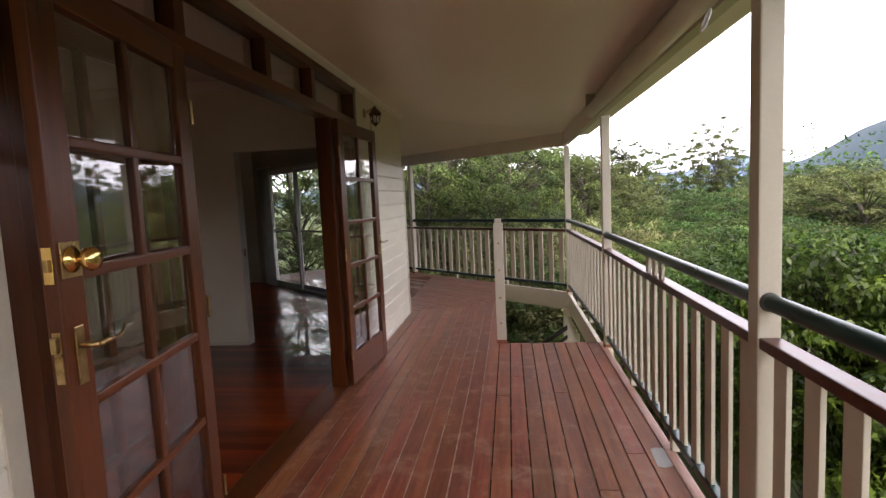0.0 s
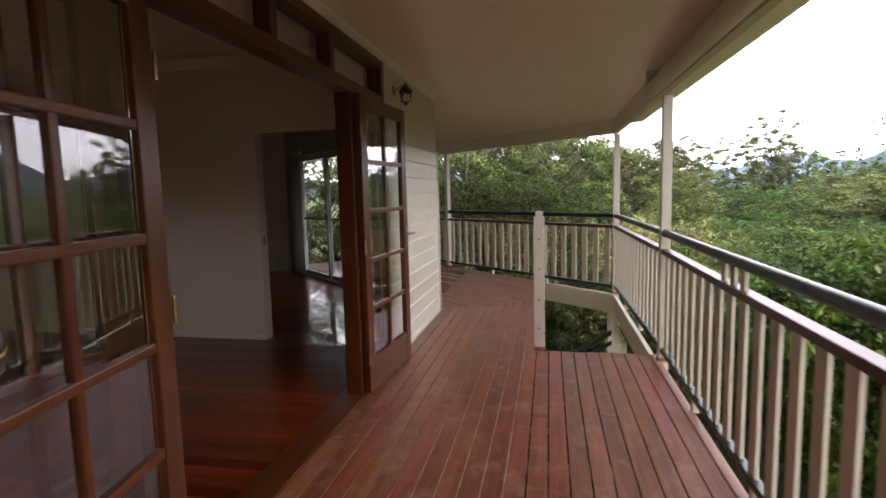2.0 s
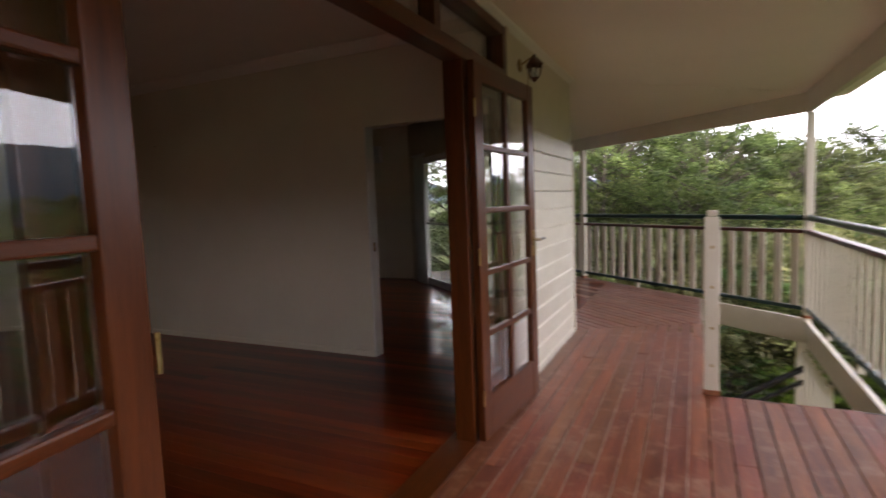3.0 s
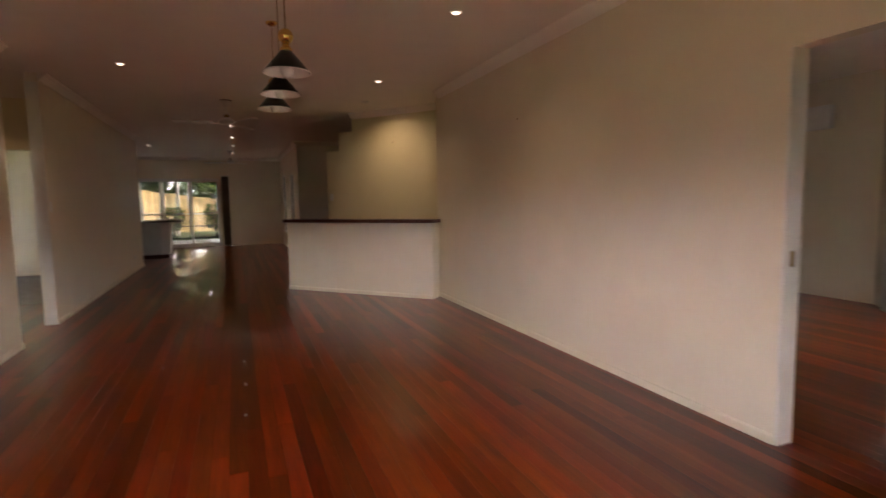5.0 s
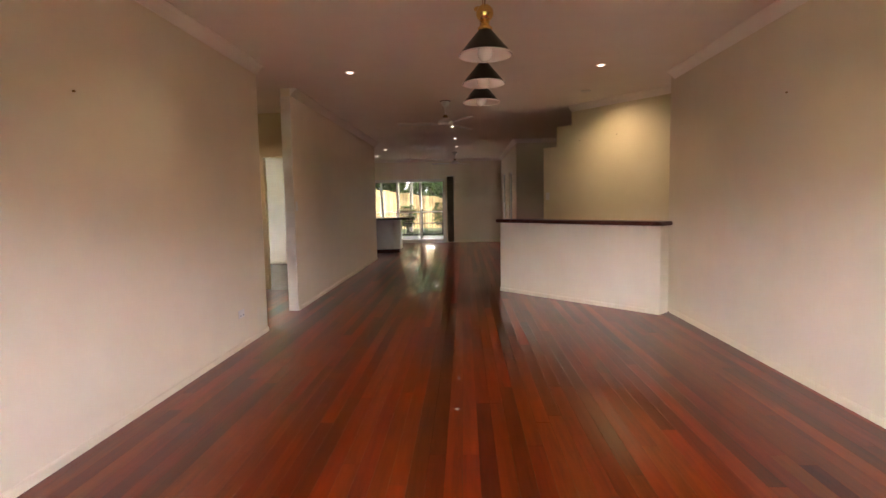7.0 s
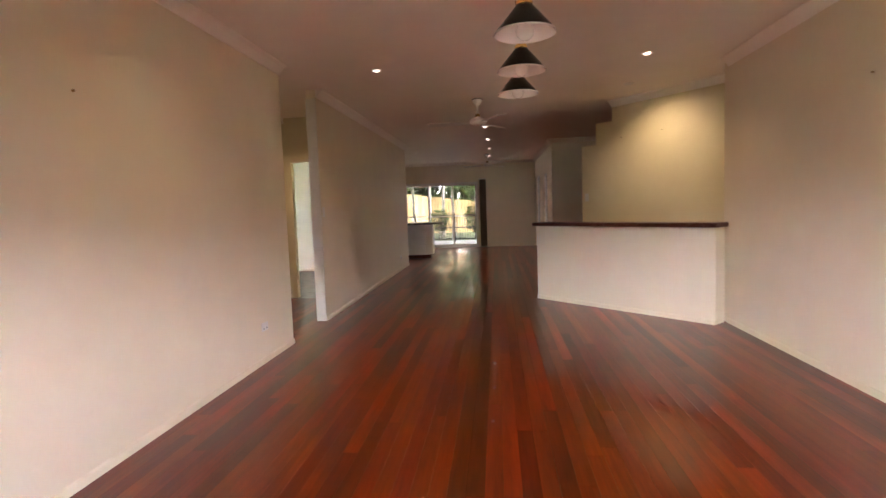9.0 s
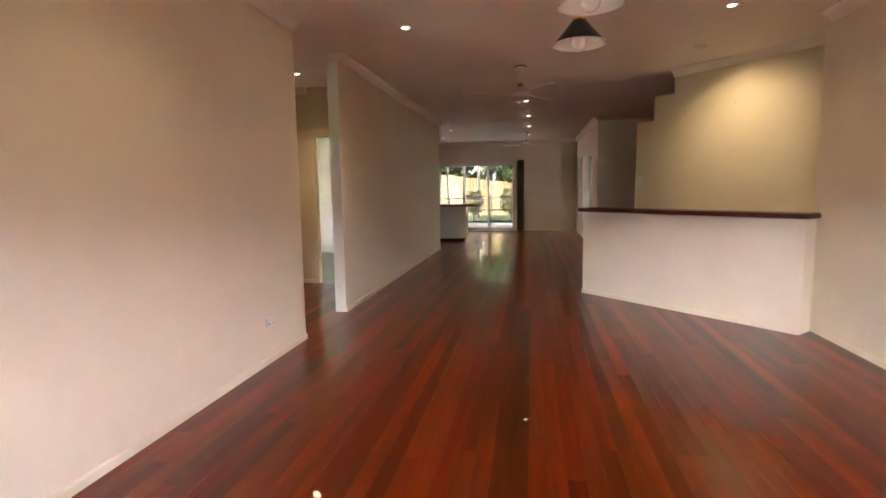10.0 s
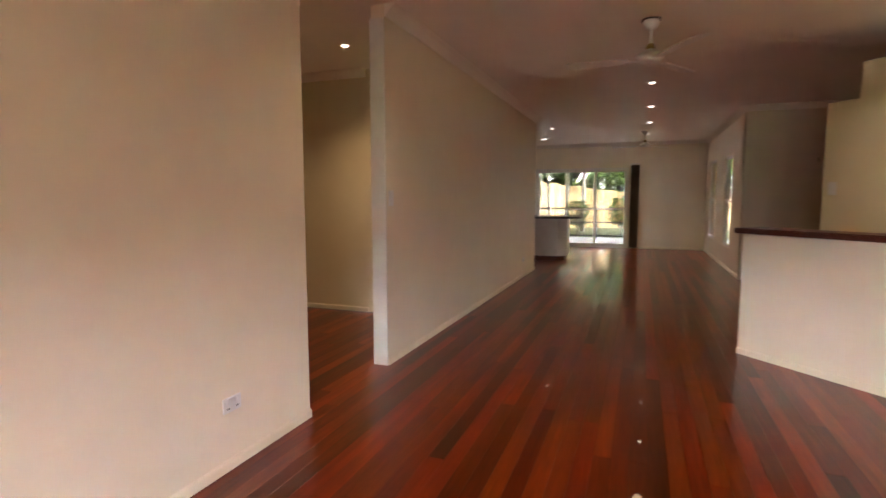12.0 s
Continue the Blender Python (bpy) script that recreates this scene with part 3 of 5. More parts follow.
LEAF_W, LEAF_H = 0.857, 2.045
side_l = thing("door_1", "fixed dark timber sidelight glazed in small panes", "sidelight", pose(-0.045, U0 + 0.07, 0.013), kind="structure")
glazed(side_l, OPEN0 - 0.09 - U0 - 0.07, LEAF_H, 2, 5, 0.04)
side_r = thing("door_2", "narrow fixed dark timber sidelight glazed in small panes", "sidelight", pose(-0.045, OPEN1 + 0.09, 0.013), kind="structure")
glazed(side_r, U1 - 0.07 - OPEN1 - 0.09, LEAF_H, 1, 5, 0.04, stile=0.07)


def lever(parent, y, z, x, d):
    """A curled brass lever on its long plate; d: the way it points along y."""
    part("lock_plate", boxed(x, x + 0.006, y - 0.022, y + 0.022, z - 0.11, z + 0.06, bevel=0.002), BRASS_OLD, parent, "tarnished brass lock plate")
    bm = tube(bmesh.new(), [(x, y, z), (x + 0.05, y, z)], 0.009, 12)
    tube(bm, [(x + 0.05, y, z), (x + 0.053, y + d * 0.04, z + 0.004), (x + 0.05, y + d * 0.08, z + 0.003), (x + 0.048, y + d * 0.11, z + 0.010), (x + 0.048, y + d * 0.122, z + 0.024)], [0.009, 0.007, 0.006, 0.005, 0.004], 10)
    part("lever_handle", bm, BRASS_OLD, parent, "curled tarnished brass lever", smooth=True)


# The leaf hung on the near side, swung right back
door_l = thing("french_door", "open dark timber French door with ten glass panes and brass locks", "door", pose(0.06, OPEN0 - 0.03, 0.016, 0, 0, 180 + 10.0), group="French doors")
glazed(door_l, LEAF_W, LEAF_H, 2, 5, 0.04)
fy, fx = LEAF_W - 0.05, -0.02
bm = lathe(bmesh.new(), [(0, 0.0), (0.034, 0.0), (0.034, 0.004), (0.02, 0.008), (0.016, 0.014), (0.016, 0.03), (0.027, 0.036), (0.031, 0.05), (0.026, 0.063), (0.012, 0.067), (0, 0.067)], 24, pose(fx - 0.004, fy, 1.305, 0, -90, 0))
part("knob", bm, BRASS, door_l, "round polished brass knob", smooth=True)
part("knob_plate", boxed(fx - 0.004, fx, fy - 0.038, fy + 0.038, 1.26, 1.35, bevel=0.0015), BRASS_OLD, door_l)
bm = tube(bmesh.new(), [(fx, fy, 1.085), (fx - 0.05, fy, 1.085)], 0.009, 12)
tube(bm, [(fx - 0.05, fy, 1.085), (fx - 0.053, fy - 0.04, 1.088), (fx - 0.05, fy - 0.08, 1.083), (fx - 0.048, fy - 0.11, 1.089), (fx - 0.048, fy - 0.125, 1.11)], [0.009, 0.007, 0.006, 0.005, 0.004], 10)
part("lever_handle", bm, BRASS_OLD, door_l, "curled tarnished brass lever", smooth=True)
part("lock_plate", boxed(fx - 0.005, fx, fy - 0.018, fy + 0.018, 0.985, 1.135, bevel=0.002), BRASS_OLD, door_l)
part("strike_plate", boxed(-0.012, 0.012, LEAF_W, LEAF_W + 0.003, 1.25, 1.34, bevel=0.001), BRASS, door_l, "brass latch face on the door edge")
part("latch_bolt", boxed(-0.006, 0.006, LEAF_W + 0.003, LEAF_W + 0.012, 1.28, 1.31, bevel=0.002), BRASS_OLD, door_l)
part("strike_plate", boxed(-0.010, 0.010, LEAF_W, LEAF_W + 0.003, 1.0, 1.13, bevel=0.001), BRASS_OLD, door_l)
part("latch_bolt", boxed(-0.007, 0.007, LEAF_W + 0.003, LEAF_W + 0.018, 1.08, 1.12, bevel=0.003), BRASS_OLD, door_l)
for z in (0.25, 1.02, 1.8):
    bm = tube(bmesh.new(), [(-0.024, -0.008, z - 0.045), (-0.024, -0.008, z + 0.045)], 0.007, 10)
    part("hinge", bm, BRASS_OLD, door_l)
# The leaf hung on the far side, swung right back
door_r = thing("french_door", "open dark timber French door with ten glass panes and a lever handle", "door", pose(0.055, OPEN1 + 0.02, 0.016, 0, 0, -4.5), group="French doors")
glazed(door_r, LEAF_W, LEAF_H, 2, 5, 0.04)
lever(door_r, LEAF_W - 0.05, 1.05, 0.02, -1)
bm = tube(bmesh.new(), [(-0.02, LEAF_W - 0.05, 1.05), (-0.03, LEAF_W - 0.05, 1.05)], 0.012, 10)
part("lever_handle", tube(bm, [(0.02, LEAF_W - 0.05, 1.05), (0.06, LEAF_W - 0.045, 1.05), (0.062, LEAF_W + 0.06, 1.052)], [0.009, 0.008, 0.006], 10), BLACK, door_r)
for z in (0.25, 1.02, 1.8):
    part("hinge", tube(bmesh.new(), [(0.024, -0.008, z - 0.045), (0.024, -0.008, z + 0.045)], 0.007, 10), BRASS_OLD, door_r)


# ---- sliding glass doors ----
def slider(name, w, h, m, label, leaves=2, vertical_bars=()):
    """An aluminium sliding door in the plane y = 0, from x = 0 to w."""
    top = thing(name, label, "sliding door", m, kind="structure")
    for x0, x1, z0, z1 in ((0, 0.045, 0, h), (w - 0.045, w, 0, h), (0.045, w - 0.045, h - 0.045, h), (0.045, w - 0.045, 0, 0.03)):
        part("frame", boxed(x0, x1, -0.05, 0.05, z0, z1, bevel=0.003), ALU, top)
    lw = (w - 0.09 + 0.05 * (leaves - 1)) / leaves
    for i in range(leaves):
        x0 = 0.045 + i * (lw - 0.05)
        y = -0.02 if i % 2 else 0.02
        leaf = part("sliding_panel", boxed(x0, x0 + 0.05, y - 0.015, y + 0.015, 0.03, h - 0.045, bevel=0.003), ALU, top)
        part("panel_frame", boxed(x0 + lw - 0.05, x0 + lw, y - 0.015, y + 0.015, 0.03, h - 0.045, bevel=0.003), ALU, leaf)
        part("panel_frame", boxed(x0 + 0.05, x0 + lw - 0.05, y - 0.014, y + 0.014, 0.03, 0.1, bevel=0.003), ALU, leaf)
        part("panel_frame", boxed(x0 + 0.05, x0 + lw - 0.05, y - 0.014, y + 0.014, h - 0.1, h - 0.045, bevel=0.003), ALU, leaf)
        part("panel_frame", boxed(x0 + 0.05, x0 + lw - 0.05, y - 0.010, y + 0.010, 0.99, 1.02, bevel=0.003), ALU, leaf)
        pane(leaf, x0 + 0.045, x0 + lw - 0.045, y - 0.003, y + 0.003, 0.09, h - 0.09)
        part("pull_handle", boxed(x0 + 0.012, x0 + 0.035, y + 0.015, y + 0.04, 0.95, 1.1, bevel=0.004), BLACK, leaf)
    return top


p = along(WALL_END, SL0, -0.06)
slider("door_3", SL1 - SL0, 2.08, pose(p[0], p[1], 0, 0, 0, math.degrees(TURN)), "white aluminium sliding glass door onto the verandah", 3)
slider("door_4", 2.40, 2.07, pose(X_FAR - 0.075, -0.35, 0, 0, 0, 90), "white aluminium sliding glass door to the back patio", 3)


def window(name, w, h, m, label):
    top = thing(name, label, "window", m, kind="structure")
    for x0, x1, z0, z1 in ((0, 0.04, 0, h), (w - 0.04, w, 0, h), (0.04, w - 0.04, h - 0.04, h), (0.04, w - 0.04, 0, 0.04), (0.04, w - 0.04, h / 2 - 0.02, h / 2 + 0.02)):
        part("frame", boxed(x0, x1, -0.03, 0.03, z0, z1, bevel=0.003), ALU, top)
    for z0, z1 in ((0.03, h / 2 - 0.01), (h / 2 + 0.01, h - 0.03)):
        pane(top, 0.03, w - 0.03, -0.003, 0.003, z0, z1)
    return top


window("window_1", 1.15, 1.72, pose(X_FAR + 0.55, Y_F + 0.05, 0.4), "tall white-framed double-hung window")
window("window_2", 0.91, 1.65, pose(X_FAR + 2.95, Y_F + 0.05, 0.4), "tall white-framed double-hung window")
window("window_3", 2.6, 1.6, pose(-11.3, -3.25, 0.6), "white-framed bedroom window")

# ---- railing ----
POST_W = 0.075


def post(x, y, z0, z1, turn=0.0, label="square cream painted verandah post"):
    t = thing("verandah_post", label, "post", pose(x, y, z0, 0, 0, turn), group="verandah posts")
    part("shaft", boxed(-POST_W / 2, POST_W / 2, -POST_W / 2, POST_W / 2, 0, z1 - z0, bevel=0.006), CREAM, t)
    part("foot", boxed(-POST_W / 2 - 0.003, POST_W / 2 + 0.003, -POST_W / 2 - 0.003, POST_W / 2 + 0.003, -z0, 0.03 - z0, bevel=0.003), RUST, t, "rust-stained post foot")
    return t


TA = math.degrees(TURN) - 90
for x, y in ((RAIL_X, -1.2), (RAIL_X, 1.776), (2.185, 4.79)):
    post(x, y, -0.2, 2.09)
post(*POST_C, -0.2, 2.09)
post(*along(POST_C, 3.63), -0.2, 2.09, TA)
newel = thing("newel_post", "square cream newel post with bolts and rusty foot", "post", pose(1.205, 4.985, 0))
part("shaft", boxed(-0.045, 0.045, -0.045, 0.045, 0.0, 1.17, bevel=0.005), CREAM, newel)
part("cap", boxed(-0.032, 0.032, -0.032, 0.032, 1.17, 1.215, bevel=0.008), CREAM, newel)
part("foot", boxed(-0.049, 0.049, -0.049, 0.049, 0.0, 0.035, bevel=0.004), RUST, newel, "rusty steel foot")
for z in (0.2, 0.45, 0.72, 0.98):
    part("bolt", lathe(bmesh.new(), [(0, 0), (0.011, 0), (0.011, 0.005), (0, 0.007)], 10, pose(0, -0.045, z, 90, 0, 0)), BRASS_OLD, newel)

BAL = None


def rail_bay(p0, p1, label, base=0.0):
    """A bay of railing between two posts: green tube, timber rail, balusters, green bottom rail."""
    global BAL
    d = Vector((p1[0] - p0[0], p1[1] - p0[1]))
    ln = d.length
    t = thing("railing", label, "railing", pose(p0[0], p0[1], base, 0, 0, math.degrees(math.atan2(d.y, d.x))), group="verandah railing")
    a, b = POST_W / 2, ln - POST_W / 2
    part("top_rail", tube(bmesh.new(), [(a - 0.004, 0, 1.035), (a + 0.03, 0, 1.035), (b - 0.03, 0, 1.035), (b + 0.004, 0, 1.035)], [0.034, 0.029, 0.029, 0.034], 16), GREEN, t, "dark green tubular handrail", smooth=True)
    part("timber_rail", boxed(a, b, -0.034, 0.034, 0.875, 0.915, bevel=0.006), CAPWOOD, t, "dark red-brown timber rail")
    part("bottom_rail", boxed(a, b, -0.022, 0.022, 0.075, 0.115, bevel=0.005), GREEN, t, "dark green bottom rail")
    n = max(1, round((b - a) / 0.186))
    if BAL is None:
        BAL = mesh_of(boxed(-0.04, 0.04, -0.009, 0.009, 0.09, 0.88, bevel=0.003), "baluster", CREAM)
    for i in range(n):
        part("baluster", BAL, None, t).location = (a + (b - a) * (i + 0.5) / n, 0, 0)
    for s in (0.33, 0.67):
        part("bracket", boxed(a + (b - a) * s - 0.02, a + (b - a) * s + 0.02, -0.02, 0.02, 0.0, 0.08, bevel=0.003), CREAM, t)
    return t


RL = "verandah railing with cream balusters and green tube handrail"
rail_bay((RAIL_X, -4.0), (RAIL_X, -1.2), RL)
rail_bay((RAIL_X, -1.2), (RAIL_X, 1.776), RL)
rail_bay((RAIL_X, 1.776), (2.185, 4.79), RL)
rail_bay((2.185, 4.79), POST_C, RL)
rail_bay(POST_C, along(POST_C, 3.63), RL)
rail_bay(along(POST_C, 3.63), along(POST_C, 5.2), RL)
# stubs of the joint in the timber rail
for y in (3.0, 3.14, 3.28):
    stub = tagged(part("baluster_stub", boxed(RAIL_X - 0.009, RAIL_X + 0.009, y - 0.03, y + 0.03, 0.914, 1.004, bevel=0.003), CREAM), "cream baluster end standing above the timber rail", "baluster")

# ---- deck boards ----
HOLE_X, HOLE_Y = 1.165, 4.945
rnd = random.Random(4)
deck = thing("deck", "red-brown hardwood deck boards, scuffed and weathered", "deck", pose(0, 0, 0), kind="structure")
PITCH, GAP = 0.104, 0.008
mit_n = (-MITRE[1], MITRE[0])    # towards the turned part


def board(poly, lift):
    if len(poly) >= 3:
        area = abs(sum(a[0] * b[1] - b[0] * a[1] for a, b in zip(poly, poly[1:] + poly[:1]))) / 2
        if area > 0.004:
            part("deck_board", prism(bmesh.new(), poly, -0.022 + lift, lift), DECK, deck)


x = 0.04
while x < 2.12:
    w = PITCH - GAP
    y = -4.0
    end = HOLE_Y if x + w / 2 > HOLE_X else 9.0
    while y < end - 0.02:
        ln = rnd.uniform(1.9, 3.9)
        y1 = min(y + ln, end)
        if end - y1 < 0.5:
            y1 = end
        poly = [(x, y), (x + w, y), (x + w, y1 - 0.003), (x, y1 - 0.003)]
        board(clip(poly, 0, WALL_END[1], -mit_n[0], -mit_n[1]), rnd.uniform(-0.0015, 0.0005))
        y = y1
    x += PITCH
o = 0.04
while o < WIDTH_T - 0.04:
    w = PITCH - GAP
    s = -1.6
    while s < 5.2:
        s1_ = min(s + rnd.uniform(2.0, 3.9), 5.2)
        poly = [along(WALL_END, s, o), along(WALL_END, s, o + w), along(WALL_END, s1_ - 0.003, o + w), along(WALL_END, s1_ - 0.003, o)]
        poly = clip(poly, 0, WALL_END[1], mit_n[0], mit_n[1])
        if poly:
            poly = clip(poly, HOLE_X, 0, -1, 0)
        board(poly, rnd.uniform(-0.0015, 0.0005))
        s = s1_
    o += PITCH
bm = bmesh.new()
box(bm, 0.02, HOLE_X - 0.05, -4.0, WALL_END[1] + 0.2, -0.014, -0.006)
part("gap_dust", bm, DUST, deck, "pale dust lying in the board gaps")
bm = prism(bmesh.new(), [(2.035, 2.60), (2.07, 2.585), (2.115, 2.61), (2.13, 2.70), (2.12, 2.80), (2.08, 2.81), (2.045, 2.79), (2.04, 2.70)], 0.0, 0.0014)
part("paint_patch", bm, PAVER, deck, "dried grey paint patch on the boards")
part("edge_strip", boxed(2.117, 2.172, -4.0, HOLE_Y, -0.022, 0.003, bevel=0.003), EDGE, deck, "worn pinkish timber strip along the deck edge")
# joists and edge boards
bm = bmesh.new()
for y in [-3.8 + 0.45 * i for i in range(20)]:
    box(bm, 0.02, RAIL_X - 0.06 if y < HOLE_Y - 0.05 else HOLE_X - 0.03, y - 0.02, y + 0.02, -0.19, -0.024)
tagged(part("joists", bm, SUBFLOOR), "dark deck joists under the boards", "joists", kind="structure")
edge_b = [(0.0, -0.26), (0.04, -0.26), (0.04, -0.002), (0, -0.002)]
edge_low = [(o, min(z, -0.024)) for o, z in edge_b]
for p0, p1, side, nm in (((RAIL_X - 0.045, -4.0), (RAIL_X - 0.045, POST_C[1]), (1, 0), 0), ((POST_C[0] - 0.03, POST_C[1] - 0.03), along((POST_C[0] - 0.03, POST_C[1] - 0.03), 5.2), DN, 1), ((HOLE_X - 0.03, HOLE_Y), (HOLE_X - 0.03, 8.55), (1, 0), 1)):
    tagged(part("fascia", extrude_profile(bmesh.new(), edge_low if nm == 0 else edge_b, p0, p1, side), CREAM), "cream painted deck edge board", "edge board", kind="structure")
tagged(part("fascia", boxed(HOLE_X + 0.01, RAIL_X - 0.045, HOLE_Y - 0.03, HOLE_Y - 0.003, -0.25, -0.001), DOORWOOD), "timber deck edge above the stairs", "edge board", kind="structure")

# ---- stairs down from the deck ----
stairs = thing("stairs", "timber stairs descending under the verandah to a landing", "stairs", pose(0, 0, 0), kind="structure")
for i in range(5):
    part("tread", boxed(HOLE_X + 0.06, RAIL_X - 0.09, HOLE_Y + 0.02 + i * 0.26, HOLE_Y + 0.28 + i * 0.26, -0.18 * (i + 1) - 0.04, -0.18 * (i + 1), bevel=0.005), DECK, stairs)
part("landing", boxed(HOLE_X - 0.4, RAIL_X - 0.05, HOLE_Y + 1.33, HOLE_Y + 2.5, -1.12, -1.08), DECK, stairs)
for i in range(8):
    part("tread", boxed(HOLE_X - 0.4 - 0.26 * (i + 1), HOLE_X - 0.4 - 0.26 * i, HOLE_Y + 1.4, HOLE_Y + 2.4, -1.08 - 0.18 * (i + 1) - 0.04, -1.08 - 0.18 * (i + 1)), DECK, stairs)
for dz, r in ((0.0, 0.03), (-0.13, 0.024)):
    part("handrail", tube(bmesh.new(), [(2.1, 7.2, -0.40 + dz), (1.6, 7.2, -0.735 + dz), (0.6, 7.2, -1.41 + dz), (-0.8, 7.2, -2.35 + dz)], r, 10), BLACK, stairs, "dark handrail of the lower flight")
for i in range(6):
    part("baluster", boxed(2.06, 2.10, HOLE_Y + 1.2 + i * 0.2, HOLE_Y + 1.26 + i * 0.2, -1.08, -0.25), CREAM, stairs)
part("stair_post", boxed(2.03, 2.12, HOLE_Y + 2.4, HOLE_Y + 2.49, -3.0, -0.2, bevel=0.004), CREAM, stairs)
for x in (0.6, 1.9):
    part("stair_post", boxed(x, x + 0.09, HOLE_Y + 1.32, HOLE_Y + 1.41, -3.0, -1.12), CREAM, stairs)

# ---- verandah fixtures ----
lant = thing("wall_lantern", "small brown carriage lantern with a pull cord on the wall", "wall lamp", pose(0.0, 4.80, 2.16))
part("back_plate", lathe(bmesh.new(), [(0, 0), (0.045, 0), (0.045, 0.01), (0.02, 0.018), (0, 0.018)], 20, pose(0, 0, 0.1, 0, 90, 0)), BRASS_OLD, lant, "bronze round back plate")
part("arm", tube(bmesh.new(), [(0.01, 0, 0.1), (0.06, 0, 0.13), (0.1, 0, 0.15), (0.105, 0, 0.12)], 0.007, 8), BRASS_OLD, lant)
part("cage", lathe(bmesh.new(), [(0.03, 0.0), (0.036, 0.006), (0.052, 0.085), (0.056, 0.09)], 6, pose(0.105, 0, 0)), GLASS, lant, "tapered lantern glass")
part("roof", lathe(bmesh.new(), [(0.062, 0.088), (0.062, 0.094), (0.03, 0.13), (0.012, 0.145), (0.012, 0.155), (0, 0.165)], 6, pose(0.105, 0, 0)), CAPWOOD, lant)
part("base", lathe(bmesh.new(), [(0, -0.03), (0.01, -0.022), (0.03, 0.0), (0.034, 0.004), (0, 0.006)], 6, pose(0.105, 0, 0)), CAPWOOD, lant)
for k in range(6):
    a = math.pi / 3 * k
    part("cage_bar", tube(bmesh.new(), [(0.105 + 0.034 * math.cos(a), 0.034 * math.sin(a), 0.002), (0.105 + 0.055 * math.cos(a), 0.055 * math.sin(a), 0.09)], 0.004, 6), CAPWOOD, lant)
part("bulb", lathe(bmesh.new(), [(0, 0.01), (0.014, 0.01), (0.02, 0.04), (0.012, 0.065), (0, 0.07)], 14, pose(0.105, 0, 0)), OPAL, lant, smooth=True)
part("pull_cord", tube(bmesh.new(), [(0.06, 0.0, 0.12), (0.06, 0.0, -0.1)], 0.003, 6), BRASS_OLD, lant)

roller = thing("roller_blind", "rolled-up beige outdoor blind hung under the beam", "blind", pose(2.066, 0, 2.14))
part("roll", tube(bmesh.new(), [(0, 1.92, 0), (0, 4.80, 0)], 0.055, 20), CREAM, roller, smooth=True)
for y in (1.905, 4.79):
    part("bracket", boxed(-0.04, 0.055, y, y + 0.012, -0.05, 0.15, bevel=0.003), CREAM, roller)
ring = bmesh.new()
tube(ring, [(0.02 * math.cos(a) * 0.7, 2.02 + 0.02 * math.sin(a), -0.10 + 0.038 * math.cos(a)) for a in [math.pi * 2 * i / 16 for i in range(17)]], 0.006, 8)
part("crank_ring", ring, WHITE, roller, "white crank ring", smooth=True)

# ---- living room fixtures ----
pl = thing("pendant_lamp", "black cone pendant lamp with white inside and brass ball", "pendant lamp", pose(-2.83, 2.765, 2.03), group="row of pendant lamps")
shade = part("shade", lathe(bmesh.new(), [(0.144, 0.0), (0.142, 0.007), (0.04, 0.128), (0.034, 0.137), (0.0, 0.137)], 40), SHADE_GREEN, pl, "black enamel cone shade", smooth=True)
part("shade_lining", lathe(bmesh.new(), [(0.1432, -0.001), (0.138, 0.004), (0.036, 0.122), (0.0, 0.122)], 40), OPAL, shade, "white shade lining", smooth=True)
part("rim", lathe(bmesh.new(), [(0.1445, 0.0), (0.147, 0.002), (0.1445, 0.007), (0.143, 0.003)], 40), OPAL, shade, smooth=True)
part("bulb", lathe(bmesh.new(), [(0, -0.03), (0.022, -0.026), (0.038, -0.008), (0.042, 0.014), (0.034, 0.038), (0.018, 0.06), (0.016, 0.12), (0, 0.12)], 24), OPAL, pl, "white frosted bulb", smooth=True)
part("brass_neck", lathe(bmesh.new(), [(0.036, 0.13), (0.04, 0.142), (0.034, 0.152), (0.022, 0.16), (0.026, 0.178), (0, 0.182)], 28), BRASS, pl, "polished brass neck", smooth=True)
part("brass_ball", lathe(bmesh.new(), [(0.047 * math.sin(math.pi * i / 14), 0.222 - 0.047 * math.cos(math.pi * i / 14)) for i in range(15)], 28), BRASS, pl, "polished brass ball", smooth=True)
part("cord", tube(bmesh.new(), [(0, 0, 0.262), (0, 0, 0.715)], 0.004, 8), BRASS_OLD, pl)
part("ceiling_rose", lathe(bmesh.new(), [(0, 0.727), (0.05, 0.727), (0.05, 0.717), (0.03, 0.702), (0, 0.697)], 24), BRASS, pl, smooth=True)
for ob in pl.children_recursive:
    ob.data.transform(Matrix.Scale(0.921, 4))
copy_thing(pl, pose(-3.47, 2.78, 2.03))
copy_thing(pl, pose(-4.08, 2.785, 2.03))


